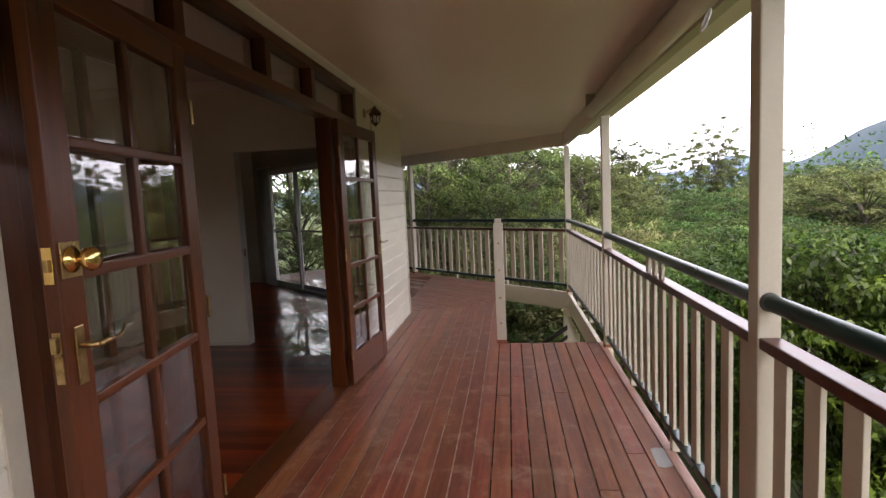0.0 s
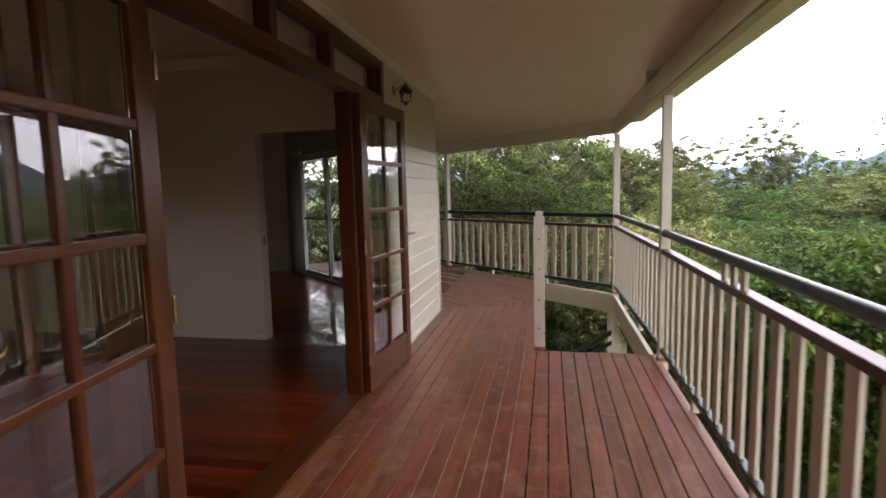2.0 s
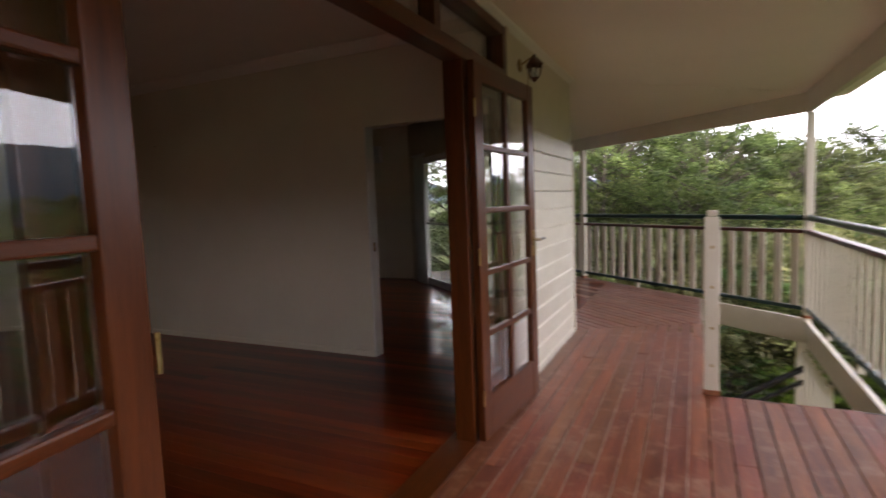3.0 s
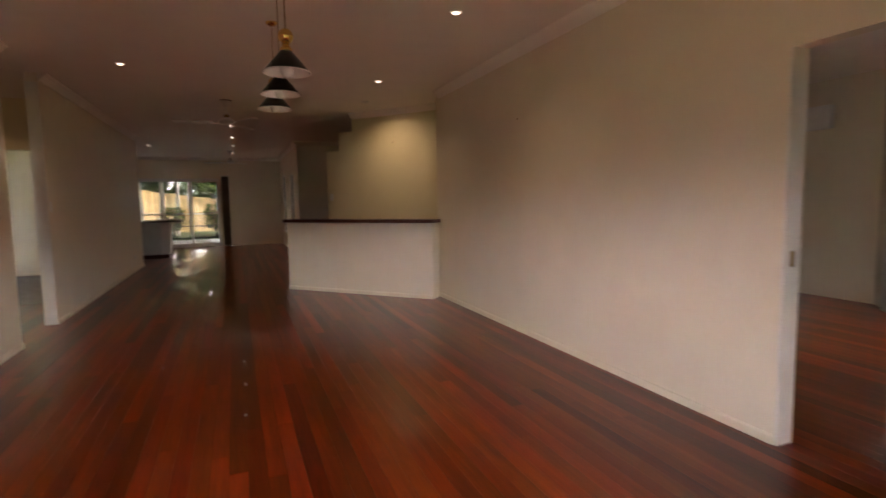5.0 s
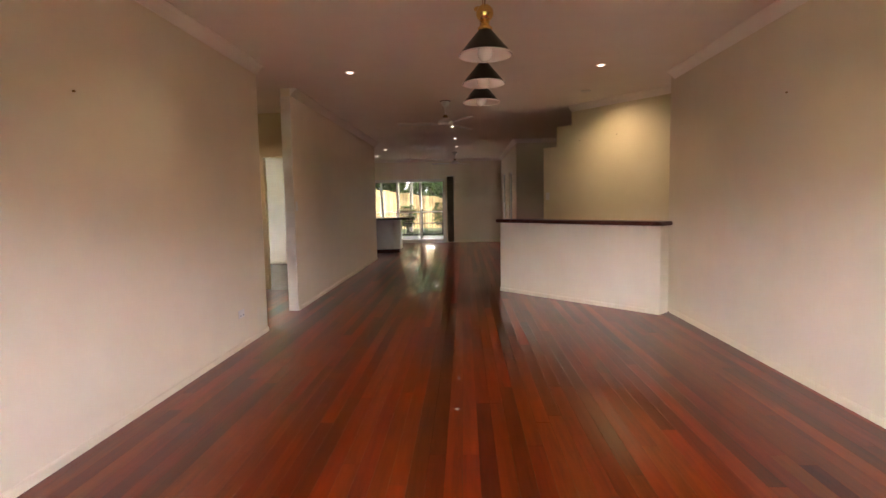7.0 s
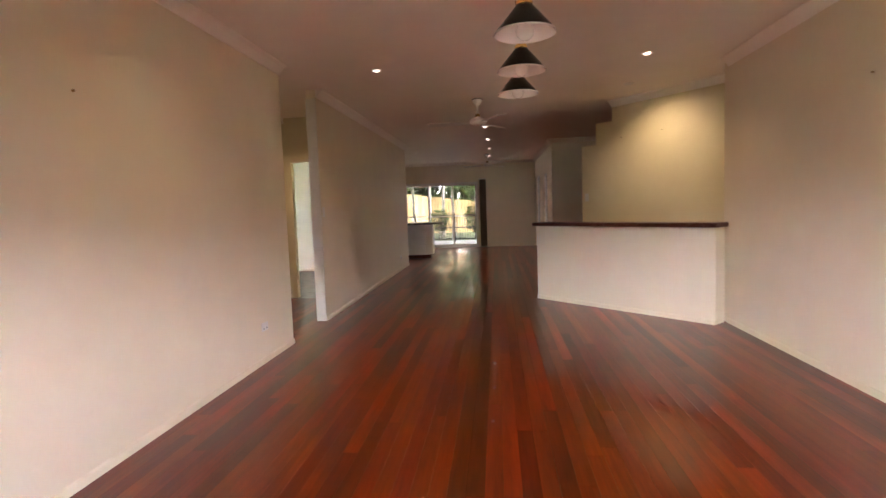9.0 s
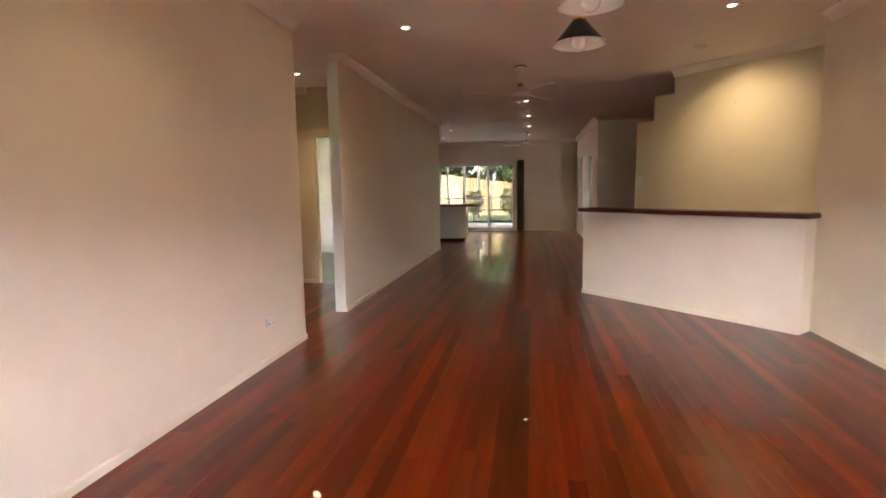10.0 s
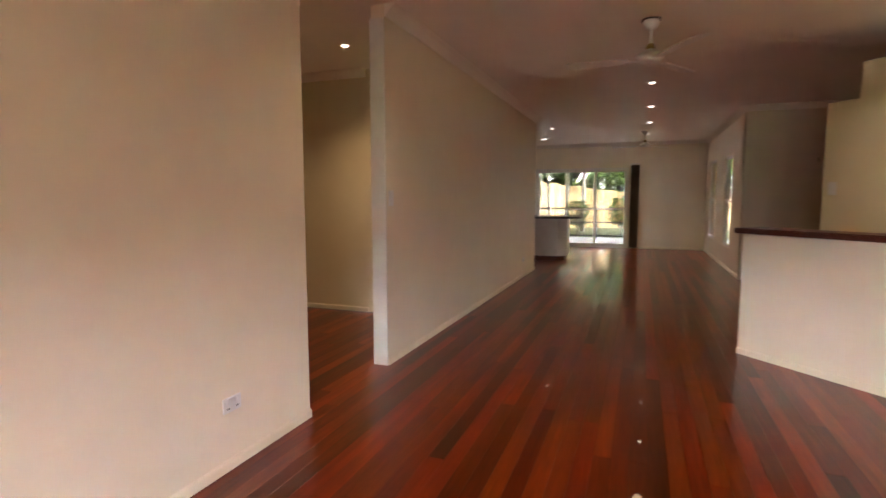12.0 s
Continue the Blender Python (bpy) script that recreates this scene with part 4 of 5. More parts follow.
def ceiling_fan(m, label, turn):
    f = thing("ceiling_fan", label, "ceiling fan", m, group="ceiling fans")
    part("canopy", lathe(bmesh.new(), [(0, -0.011), (0.062, -0.011), (0.062, -0.02), (0.05, -0.06), (0.022, -0.085), (0, -0.085)], 28), WHITE, f, smooth=True)
    part("downrod", tube(bmesh.new(), [(0, 0, -0.08), (0, 0, -0.22)], 0.011, 12), WHITE, f)
    part("motor", lathe(bmesh.new(), [(0, -0.205), (0.03, -0.207), (0.034, -0.235), (0.05, -0.245), (0.075, -0.255), (0.1, -0.275), (0.104, -0.3), (0.085, -0.325), (0.03, -0.333), (0, -0.333)], 32), WHITE, f, smooth=True)
    part("collar", lathe(bmesh.new(), [(0.011, -0.19), (0.026, -0.19), (0.035, -0.21), (0.035, -0.232), (0.011, -0.236)], 24), BRASS_OLD, f, "dull grey collar above the motor", smooth=True)
    part("mount", lathe(bmesh.new(), [(0, -0.001), (0.075, -0.001), (0.075, -0.011), (0, -0.011)], 24), CAPWOOD, f, "brown ceiling mount ring")
    for k in range(3):
        a = radians(turn + 120 * k)
        r = pose(0, 0, -0.315, 0, 0, math.degrees(a))
        bm = boxed(0.09, 0.2, -0.02, 0.02, -0.006, 0.0, bevel=0.002)
        bm.transform(r)
        part("blade_arm", bm, WHITE, f)
        bm = bmesh.new()
        prism(bm, [(0.17, -0.045), (0.3, -0.058), (0.62, -0.066), (0.66, -0.045), (0.66, 0.045), (0.62, 0.066), (0.3, 0.058), (0.17, 0.045)], -0.004, 0.004)
        bm.transform(r @ pose(0, 0, 0.004, 9, 0, 0))
        part("blade", bm, WHITE, f, "white metal fan blade")
    return f


ceiling_fan(pose(-7.54, 2.405, CEIL), "white three-bladed ceiling fan on a short rod", 30)
ceiling_fan(pose(-15.0, 2.40, CEIL), "white three-bladed ceiling fan in the far room", 20)

DL = ((-5.815, 1.455), (-5.805, 4.09), (-3.405, 4.07), (-3.405, 1.455), (-10.0, 2.45), (-11.8, 2.47), (-13.6, 2.48), (-15.55, 2.48), (-13.88, 0.62), (-15.77, 0.10), (-7.286, -0.237))
dl = thing("downlight", "small round recessed downlight, lit, white rim", "downlight", pose(*DL[0], CEIL), group="ceiling downlights")
part("rim", lathe(bmesh.new(), [(0.034, -0.001), (0.048, -0.001), (0.048, -0.004), (0.036, -0.008), (0.033, -0.004)], 28), WHITE, dl, smooth=True)
part("lamp_face", lathe(bmesh.new(), [(0, -0.016), (0.014, -0.0145), (0.026, -0.010), (0.034, -0.0035)], 24), LIT, dl, "glowing lamp face")
for x, y in DL[1:]:
    copy_thing(dl, pose(x, y, CEIL))
off = thing("downlight", "tilted round downlight aimed at the yellow wall", "downlight", pose(-7.095, 4.23, CEIL), group="ceiling downlights")
part("rim", lathe(bmesh.new(), [(0.03, -0.001), (0.06, -0.001), (0.06, -0.006), (0.045, -0.016), (0.03, -0.012)], 28), WHITE, off, smooth=True)
part("eyeball", lathe(bmesh.new(), [(0, -0.02), (0.016, -0.018), (0.03, -0.006), (0.03, -0.002)], 24), WHITE, off, smooth=True)
SPOT_W = 1.4
for x, y in DL:
    lamp = bpy.data.lights.new("downlight", "SPOT")
    lamp.energy, lamp.color, lamp.spot_size, lamp.spot_blend, lamp.shadow_soft_size = SPOT_W * (2.2 if y < 0 else 1.0), (1.0, 0.72, 0.42), radians(130), 1.0, 0.06
    new("downlight_beam", lamp).matrix_basis = pose(x, y, CEIL - 0.02)
lamp = bpy.data.lights.new("downlight", "SPOT")
lamp.energy, lamp.color, lamp.spot_size, lamp.spot_blend, lamp.shadow_soft_size = 3.6, (1.0, 0.78, 0.46), radians(120), 1.0, 0.06
new("downlight_beam", lamp).matrix_basis = look((-7.095, 4.23, CEIL - 0.02), (-7.45, 4.8, 1.45))


def plate(m, label, name, category, gangs):
    t = thing(name, label, category, m)
    part("plate", boxed(-0.058 if gangs == 2 else -0.036, 0.058 if gangs == 2 else 0.036, -0.009, 0, -0.036 if gangs == 2 else -0.058, 0.036 if gangs == 2 else 0.058, bevel=0.003), WHITE, t)
    if gangs == 2:
        for sx in (-0.03, 0.03):
            part("switch", boxed(sx - 0.006, sx + 0.006, -0.013, -0.009, 0.008, 0.024, bevel=0.001), WHITE, t)
            for k in (-120, 120, 0):
                bm = boxed(-0.0015, 0.0015, -0.0105, -0.0085, -0.004, 0.004)
                bm.transform(pose(sx + 0.009 * math.sin(radians(k)), 0, -0.012 + 0.009 * math.cos(radians(k)) - (0.012 if k == 0 else 0.0), 0, k / 4, 0))
                part("slot", bm, BLACK, t)
    else:
        for sz in (-0.025, 0.025):
            part("switch", boxed(-0.006, 0.006, -0.013, -0.009, sz - 0.009, sz + 0.009, bevel=0.001), WHITE, t)
    return t


plate(pose(-4.82, Y_L, 0.315, 0, 0, 180), "white double power outlet low on the beige wall", "power_outlet", "power outlet", 2)
plate(pose(-11.42, Y_L, 0.28, 0, 0, 180), "white double power outlet on the far beige wall", "power_outlet", "power outlet", 2)
plate(pose(-6.555, Y_L, 1.29, 0, 0, 180), "white double light switch beside the hall opening", "light_switch", "light switch", 1)
sp = ST_A + st_d * 0.09
plate(pose(sp.x, sp.y, 1.37, 0, 0, math.degrees(math.atan2(st_d.y, st_d.x))), "white switch plate on the pale yellow wall", "light_switch", "light switch", 1)
for s, z in ((0.72, 2.18), (1.35, 2.2)):
    q = ST_A + st_d * s
    tagged(part("picture_hook", lathe(bmesh.new(), [(0, 0), (0.007, 0), (0.006, 0.012), (0, 0.014)], 8, pose(q.x, q.y, z, 90, 0, math.degrees(math.atan2(st_d.y, st_d.x)))), BRASS_OLD), "small brass picture hook on the pale yellow wall", "hook")
for x, z in ((-2.9, 1.93),):
    tagged(part("picture_hook", lathe(bmesh.new(), [(0, 0), (0.007, 0), (0.006, 0.012), (0, 0.014)], 8, pose(x, Y_L, z, -90, 0, 0)), BRASS_OLD), "small brass picture hook on the beige wall", "hook")
tagged(part("picture_hook", lathe(bmesh.new(), [(0, 0), (0.007, 0), (0.006, 0.012), (0, 0.014)], 8, pose(-4.1, Y_R, 2.05, 90, 0, 0)), BRASS_OLD), "small brass picture hook on the beige wall", "hook")

ac = thing("air_conditioner", "white wall-mounted split air conditioner", "air conditioner", pose(-4.42, corner[1], 2.1))
part("body", boxed(-0.44, 0.44, -0.21, 0, 0, 0.29, bevel=0.03), WHITE, ac)
part("front_panel", boxed(-0.42, 0.42, -0.222, -0.21, 0.09, 0.27, bevel=0.005), WHITE, ac)
for k in range(3):
    part("louvre", boxed(-0.38, 0.38, -0.2 + 0.02 * k, -0.185 + 0.02 * k, 0.004 - 0.006, 0.01, bevel=0.002), BLACK if k == 1 else WHITE, ac)


def curtain(name, m, w, h, material, label, folds=5, depth=0.05):
    """A hanging stack of cloth folds in the plane y = 0."""
    bm = bmesh.new()
    n = folds * 10
    rows = []
    for z in (0.03, h * 0.5, h):
        rows.append([bm.verts.new((w * i / n, depth * math.sin(2 * math.pi * folds * i / n) * (1.0 if z < h else 0.7), z)) for i in range(n + 1)])
    for a, b in zip(rows, rows[1:]):
        for i in range(n):
            bm.faces.new((a[i], a[i + 1], b[i + 1], b[i]))
    bmesh.ops.solidify(bm, geom=list(bm.faces), thickness=0.004)
    t = thing(name, label, "curtain", m)
    part("cloth", bm, material, t, smooth=True)
    part("track", boxed(-0.02, w + 0.02, -0.03, 0.03, h, h + 0.03, bevel=0.004), WHITE, t)
    return t


curtain("vertical_blind", pose(X_FAR + 0.08, 2.10, 0, 0, 0, 90), 0.2, 2.13, BLIND, "dark vertical blind drawn aside from the sliding door", 4, 0.04)
SHEER = mat("grey_sheer_cloth", (0.56, 0.56, 0.52), (0.64, 0.64, 0.6), 0.9, bump=0.05)
p = along(WALL_END, SL1 - 0.35, -0.20)
curtain("vertical_blind", pose(p[0], p[1], 0, 0, 0, math.degrees(TURN)), 0.45, 2.1, SHEER, "grey sheer vertical blind drawn aside in the sitting room", 5, 0.04)

# ---- kitchen peninsula ----
pen = thing("kitchen_peninsula", "white kitchen peninsula with chamfered end and dark benchtop", "kitchen bench", pose(0, 0, 0))
part("body", prism(bmesh.new(), [(-14.52, -2.6), (-13.81, -2.6), (-13.81, 0.78), (-13.96, 0.95), (-14.37, 0.95), (-14.52, 0.78)], 0.1, 0.88), TRIM, pen, "white laminate bench body")
part("kickboard", prism(bmesh.new(), [(-14.46, -2.6), (-13.88, -2.6), (-13.88, 0.76), (-14.00, 0.9), (-14.34, 0.9), (-14.46, 0.76)], 0, 0.1), DOORWOOD, pen, "dark timber kickboard")
top_bm = prism(bmesh.new(), [(-14.62, -2.6), (-13.54, -2.6), (-13.54, 0.95), (-13.73, 1.25), (-14.42, 1.25), (-14.62, 1.0)], 0.88, 0.92)
bmesh.ops.bevel(top_bm, geom=list(top_bm.edges), offset=0.008, segments=2, affect="EDGES")
part("benchtop", top_bm, STONE, pen, "dark benchtop with overhang")
part("support_bracket", tube(bmesh.new(), [(-13.84, 0.3, 0.6), (-13.62, 0.3, 0.87)], 0.012, 8), WHITE, pen)

# ---- outside ----
rnd = random.Random(11)
GROUND = -2.9


def ground_z(x, y):
    """A slope that falls away beyond the verandah and rises behind the house."""
    r = math.hypot(x, y)
    fall = -0.12 * max(0, min(x, 30) - 3)
    bump = 1.2 * noise.noise((x * 0.03, y * 0.03, 0)) if r > 25 else 0.0
    rise = 2.8 * max(0.0, min(1.0, (-x - 15.0) / 2.5))
    return GROUND + fall + rise + bump * min(1, max(0, (r - 25) / 30)) - 0.0


bm = bmesh.new()
rings = [0, 6, 12, 16, 18, 20, 24, 30, 40, 55, 75, 110, 170, 300, 600, 1200, 2600]
grid = []
for r in rings:
    seg = 64
    grid.append([bm.verts.new((r * math.cos(2 * math.pi * k / seg), r * math.sin(2 * math.pi * k / seg), ground_z(r * math.cos(2 * math.pi * k / seg), r * math.sin(2 * math.pi * k / seg)))) for k in range(seg)] if r else [bm.verts.new((0, 0, GROUND))])
for k in range(64):
    bm.faces.new((grid[0][0], grid[1][k], grid[1][(k + 1) % 64]))
for a, b in zip(grid[1:], grid[2:]):
    for k in range(64):
        bm.faces.new((a[k], b[k], b[(k + 1) % 64], a[(k + 1) % 64]))
tagged(part("ground", bm, GRASS, smooth=True), "rough grassy slope round the house", "ground", kind="structure")


def hills(name, label, material, dist, heights, a0, a1, depth):
    """A range of hills on an arc; heights: heading -> top."""
    bm = bmesh.new()
    n, rows = 120, []
    for j in range(7):
        row = []
        for i in range(n + 1):
            a = radians(a0 + (a1 - a0) * i / n)
            r = dist + depth * j / 6
            top = heights(math.degrees(a)) * (1 + 0.10 * noise.noise((a * 14, j * 0.5, 3)) + 0.04 * noise.noise((a * 60, j * 0.9, 5)))
            z = -40 + (top + 40) * math.sin(math.pi / 2 * j / 6) ** 0.8
            row.append(bm.verts.new((r * math.sin(a), r * math.cos(a), z)))
        rows.append(row)
    for a, b in zip(rows, rows[1:]):
        for i in range(n):
            bm.faces.new((a[i], a[i + 1], b[i + 1], b[i]))
    return tagged(part(name, bm, material, smooth=True), label, "hill", kind="structure")


def near_top(a):
    el = 0.5 + 5.4 * math.exp(-((min(a, 37) - 37) / 9) ** 2) + 1.1 * math.sin(radians(max(a - 37, 0) * 3.4))
    return 760 * math.tan(radians(el))


def far_top(a):
    return 62 + 18 * math.sin(a * 0.35) + 9 * math.sin(a * 0.9 + 1)


# both ranges get their haze from the material colour, bluer farther off
hills("backdrop_hill", "forested mountain across the valley, blue-green haze painted into its colour", HILL, 560, near_top, 24, 170, 200)
hills("backdrop_range", "far range coloured pale blue for haze", HILL_FAR, 1500, far_top, -40, 170, 300)


# ---- trees ----
def leaf_cloud(cloud, centre, radii, count, size, rnd, droop=0.3, shape=0.45):
    """Adds count leaves, each a four-cornered blade, in an egg-shaped clump; cloud is a list of corner arrays."""
    g = np.random.RandomState(rnd.randrange(1 << 30))
    p = g.normal(size=(count, 3))
    p *= (g.uniform(0.05, 1, (count, 1)) ** 0.45) / np.linalg.norm(p, axis=1, keepdims=True)
    c = np.array(centre) + p * np.array(radii)
    face = p * 0.9 + g.normal(size=(count, 3)) * 0.45 + (0, 0, 0.55)
    u = np.cross(face, g.normal(size=(count, 3))) - (0, 0, droop)
    u /= np.linalg.norm(u, axis=1, keepdims=True) + 1e-9
    v = np.cross(face, u)
    v /= np.linalg.norm(v, axis=1, keepdims=True) + 1e-9
    s = size * g.uniform(0.6, 1.3, (count, 1))
    mid = c + u * s * 0.45
    cloud.append(np.stack([c, mid + v * s * shape * 0.5, c + u * s, mid - v * s * shape * 0.5], 1))


def leaf_mesh(name, cloud, material):
    co = np.concatenate(cloud).reshape(-1, 3)
    n = len(co) // 4
    me = bpy.data.meshes.new(name)
    me.vertices.add(4 * n)
    me.loops.add(4 * n)
    me.polygons.add(n)
    me.vertices.foreach_set("co", co.ravel())
    me.loops.foreach_set("vertex_index", np.arange(4 * n))
    me.polygons.foreach_set("loop_start", np.arange(0, 4 * n, 4))
    me.update(calc_edges=True)
    me.materials.append(material)
    return me


def make_tree(label, height, spread, clumps, leaves, leaf, seed, leaf_material, bark, trunk_r=0.16, crown_low=0.35, flat=0.6, shape=0.45, clump_r=(0.08, 0.15), branches_show=True, layer=0.7):
    """A tapered trunk with limbs and a crown of leaf clumps at the limbs' ends."""
    rnd = random.Random(seed)
    t = thing("tree", label, "tree", pose(0, 0, -500))
    wood = bmesh.new()
    lean = Vector((rnd.uniform(-0.06, 0.06), rnd.uniform(-0.06, 0.06), 1)) * height
    spine = [Vector((0, 0, -0.3)) + lean * k + Vector((rnd.uniform(-1, 1), rnd.uniform(-1, 1), 0)) * 0.025 * height * k for k in (0, 0.15, 0.3, 0.45, 0.6, 0.75, 0.9)]
    tube(wood, spine, [trunk_r * (1 - 0.13 * i) for i in range(7)], 9)
    crown = []
    for i in range(clumps):
        k = crown_low + (0.98 - crown_low) * (i + rnd.random()) / clumps
        a = i * 2.4 + rnd.uniform(-0.4, 0.4)
        prof = math.sin(math.pi * min(1, max(0.05, (k - crown_low) / (1.06 - crown_low)))) ** flat
        r = spread * prof * rnd.uniform(0.45, 1.0)
        c = lean * k + Vector((r * math.cos(a), r * math.sin(a), rnd.uniform(-0.03, 0.05) * height))
        root = lean * max(0.1, k - 0.16)
        if branches_show:
            mid = root.lerp(c, 0.55) + Vector((0, 0, 0.02 * height))
            tube(wood, [root, mid, c], [trunk_r * 0.3 * (1.2 - k), trunk_r * 0.12, trunk_r * 0.04], 5)
        cr = spread * rnd.uniform(*clump_r) * 1.6
        leaf_cloud(crown, c, (cr, cr, cr * layer), leaves, leaf, rnd, shape=shape)
    part("trunk", wood, bark, t, smooth=True)
    part("crown", leaf_mesh("crown", crown, leaf_material), None, t)
    return t


def plant(src, x, y, s=1.0, turn=None, z=None, sz=None):
    zz = ground_z(x, y) if z is None else z
    m = pose(x, y, zz, 0, 0, rnd.uniform(0, 360) if turn is None else turn) @ Matrix.Diagonal((s, s, sz or s, 1))
    return copy_thing(src, m @ Matrix.Diagonal((*(1 / q for q in src.scale), 1)))


def first(src, x, y, s=1.0, turn=0.0, z=None):
    src.matrix_basis = pose(x, y, ground_z(x, y) if z is None else z, 0, 0, turn) @ Matrix.Diagonal((s, s, s, 1))
    return src


lush = make_tree("dense dark green broad-leaved tree beside the verandah", 6.0, 2.6, 120, 110, 0.15, 5, LEAF_MID, BARK, 0.14, 0.25, 0.5, clump_r=(0.05, 0.11))
lime = make_tree("bright green leafy shrub-like tree below the verandah", 5.0, 2.2, 110, 90, 0.15, 8, LEAF_LIME, BARK, 0.10, 0.3, 0.5, clump_r=(0.05, 0.11))
wattle = make_tree("flat-topped feathery green tree in the valley", 6.0, 4.2, 130, 200, 0.14, 12, LEAF_FEATHER, BARK, 0.12, 0.55, 0.35, shape=0.3, clump_r=(0.06, 0.12), layer=0.32)
gum = make_tree("tall olive gum tree with open drooping crown", 14.0, 3.6, 90, 190, 0.2, 17, LEAF_GUM, BARK, 0.22, 0.35, 0.55, shape=0.4, clump_r=(0.07, 0.16))
thin = make_tree("slender sparse gum tree standing above the canopy", 17.0, 2.6, 44, 170, 0.18, 21, LEAF_GUM, BARK, 0.17, 0.45, 0.7, shape=0.45, clump_r=(0.07, 0.16))
dark = make_tree("dense dark green forest tree, behind the railing and added round the house", 10.0, 3.6, 115, 140, 0.17, 31, LEAF_DARK, BARK, 0.2, 0.2, 0.5, shape=0.38, clump_r=(0.05, 0.12))
scrub = make_tree("pale olive shrub on the grassy slope", 3.0, 2.2, 70, 110, 0.13, 51, LEAF_PALE, BARK, 0.06, 0.1, 0.4, shape=0.3, clump_r=(0.07, 0.14))
pale = make_tree("slender pale-trunked sapling in front of the fence", 7.0, 1.2, 26, 60, 0.16, 41, LEAF_GUM, BARK_PALE, 0.085, 0.5, 0.6, shape=0.35, clump_r=(0.1, 0.2))

TALL = {lush.name: 6.0, lime.name: 5.0, wattle.name: 6.0, gum.name: 14.0, thin.name: 17.0, pale.name: 7.0, scrub.name: 3.0, dark.name: 10.0}
EYE = (1.32, -0.1, 1.43)


def grow(src, heading, dist, rise, wide=None, used=set()):
    """Plants src in that heading from the verandah, its top that many degrees over eye level."""
    a = radians(heading)
    x, y = EYE[0] + dist * math.sin(a), EYE[1] + dist * math.cos(a)
    gz = ground_z(x, y)
    sz = (EYE[2] + dist * math.tan(radians(rise)) - gz) / TALL[src.name]
    s = wide or sz
    m = pose(x, y, gz, 0, 0, rnd.uniform(0, 360)) @ Matrix.Diagonal((s, s, sz, 1))
    if src.name not in used:
        used.add(src.name)
        src.matrix_basis = m
    else:
        copy_thing(src, m @ Matrix.Diagonal((*(1 / q for q in src.scale), 1)))


# beside and below the railing
for h, d, e in ((29, 8.2, -3.2), (33, 7.4, -2.6), (25.5, 9.5, -2.6), (38, 7.6, -2.2), (44, 8.0, -3.0), (50, 9.0, -2.0), (58, 8.0, -4.0), (68, 8.5, -4.0), (80, 8.0, -5.0), (95, 9.0, -4.0), (30, 12.0, -1.6), (24, 13.0, -2.2), (36, 12.0, -1.0), (120, 10.0, -4.0)):
    grow(lush, h, d, e - 2.8 + rnd.uniform(-1.4, 1.2), 0.6)
for h, d, e in ((31, 6.9, -5.5), (36, 6.6, -6.0), (27.5, 7.6, -7.5), (23, 9.5, -6.5), (42, 6.6, -7.0), (20.5, 10.5, -7.0), (55, 6.8, -9.0), (70, 6.6, -9.0), (90, 7.0, -9.0)):
    grow(lime, h, d, e - 2.0 + rnd.uniform(-1, 1), 0.55)
# feathery canopy below eye level
for h, d, e in ((14, 13.0, -5.5), (18, 14.0, -5.0), (11, 15.0, -3.6), (21, 15.0, -3.5), (16, 18.0, -3.0), (12.5, 20.0, -1.8), (19, 20.0, -2.0), (22.5, 19.0, -1.7), (15, 24.0, -1.0), (18, 26.0, -0.6), (21.5, 25.0, -0.5), (11.5, 26.0, -0.1), (24.5, 24.0, -0.4), (13.5, 31.0, 0.2), (20, 32.0, 0.1), (24, 31.0, 0.6), (60, 18.0, -2.0), (75, 18.0, -2.0), (45, 20.0, -1.0)):
    grow(wattle, h, d, e - 1.0 + rnd.uniform(-0.5, 0.5), 0.7 + d * 0.014)
# taller trees
for h, d, e in ((0.8, 22.0, 5.6), (-3.0, 21.0, 7.5), (4.4, 23.0, 3.8), (-7.5, 22.0, 8.0), (-12.5, 23.0, 8.0), (2.0, 30.0, 5.0), (8.8, 19.0, 3.9), (10.0, 22.0, 2.6), (27, 26.0, 0.2), (29.5, 24.0, 0.0), (32.0, 22.0, 0.8), (34.5, 24.0, 1.4), (26, 34.0, 0.6), (40, 30.0, 1.6), (9.5, 30.0, 2.4), (28, 40.0, 1.3)):
    grow(gum, h, d, e, 0.55 + d * 0.008)
for h, d, e in ((2.9, 19.0, 4.6), (-1.2, 17.0, 5.5), (-5.5, 18.0, 6.5), (-10.0, 17.0, 7.0), (-15, 18.0, 7.0), (-22, 17.0, 7.0), (-28, 18.0, 7.0), (-3.4, 25.0, 6.0), (-0.5, 14.5, 0.2), (2.5, 15.5, 0.6), (-4.6, 15.0, 0.8), (6.3, 17.0, 0.6), (-8.5, 14.5, 1.2)):
    grow(dark, h, d, e, 0.5 + max(0, e) * 0.04)
for h, d, e in ((12.6, 46.0, 4.9), (14.2, 48.0, 4.0), (15.6, 45.0, 3.4), (17.0, 50.0, 4.2), (18.4, 46.0, 3.9), (19.6, 46.0, 6.0), (20.6, 48.0, 4.8), (22.0, 50.0, 3.6), (23.2, 48.0, 2.8), (11.4, 50.0, 3.2), (24.6, 52.0, 2.4)):
    grow(thin, h, d, e, 0.8)
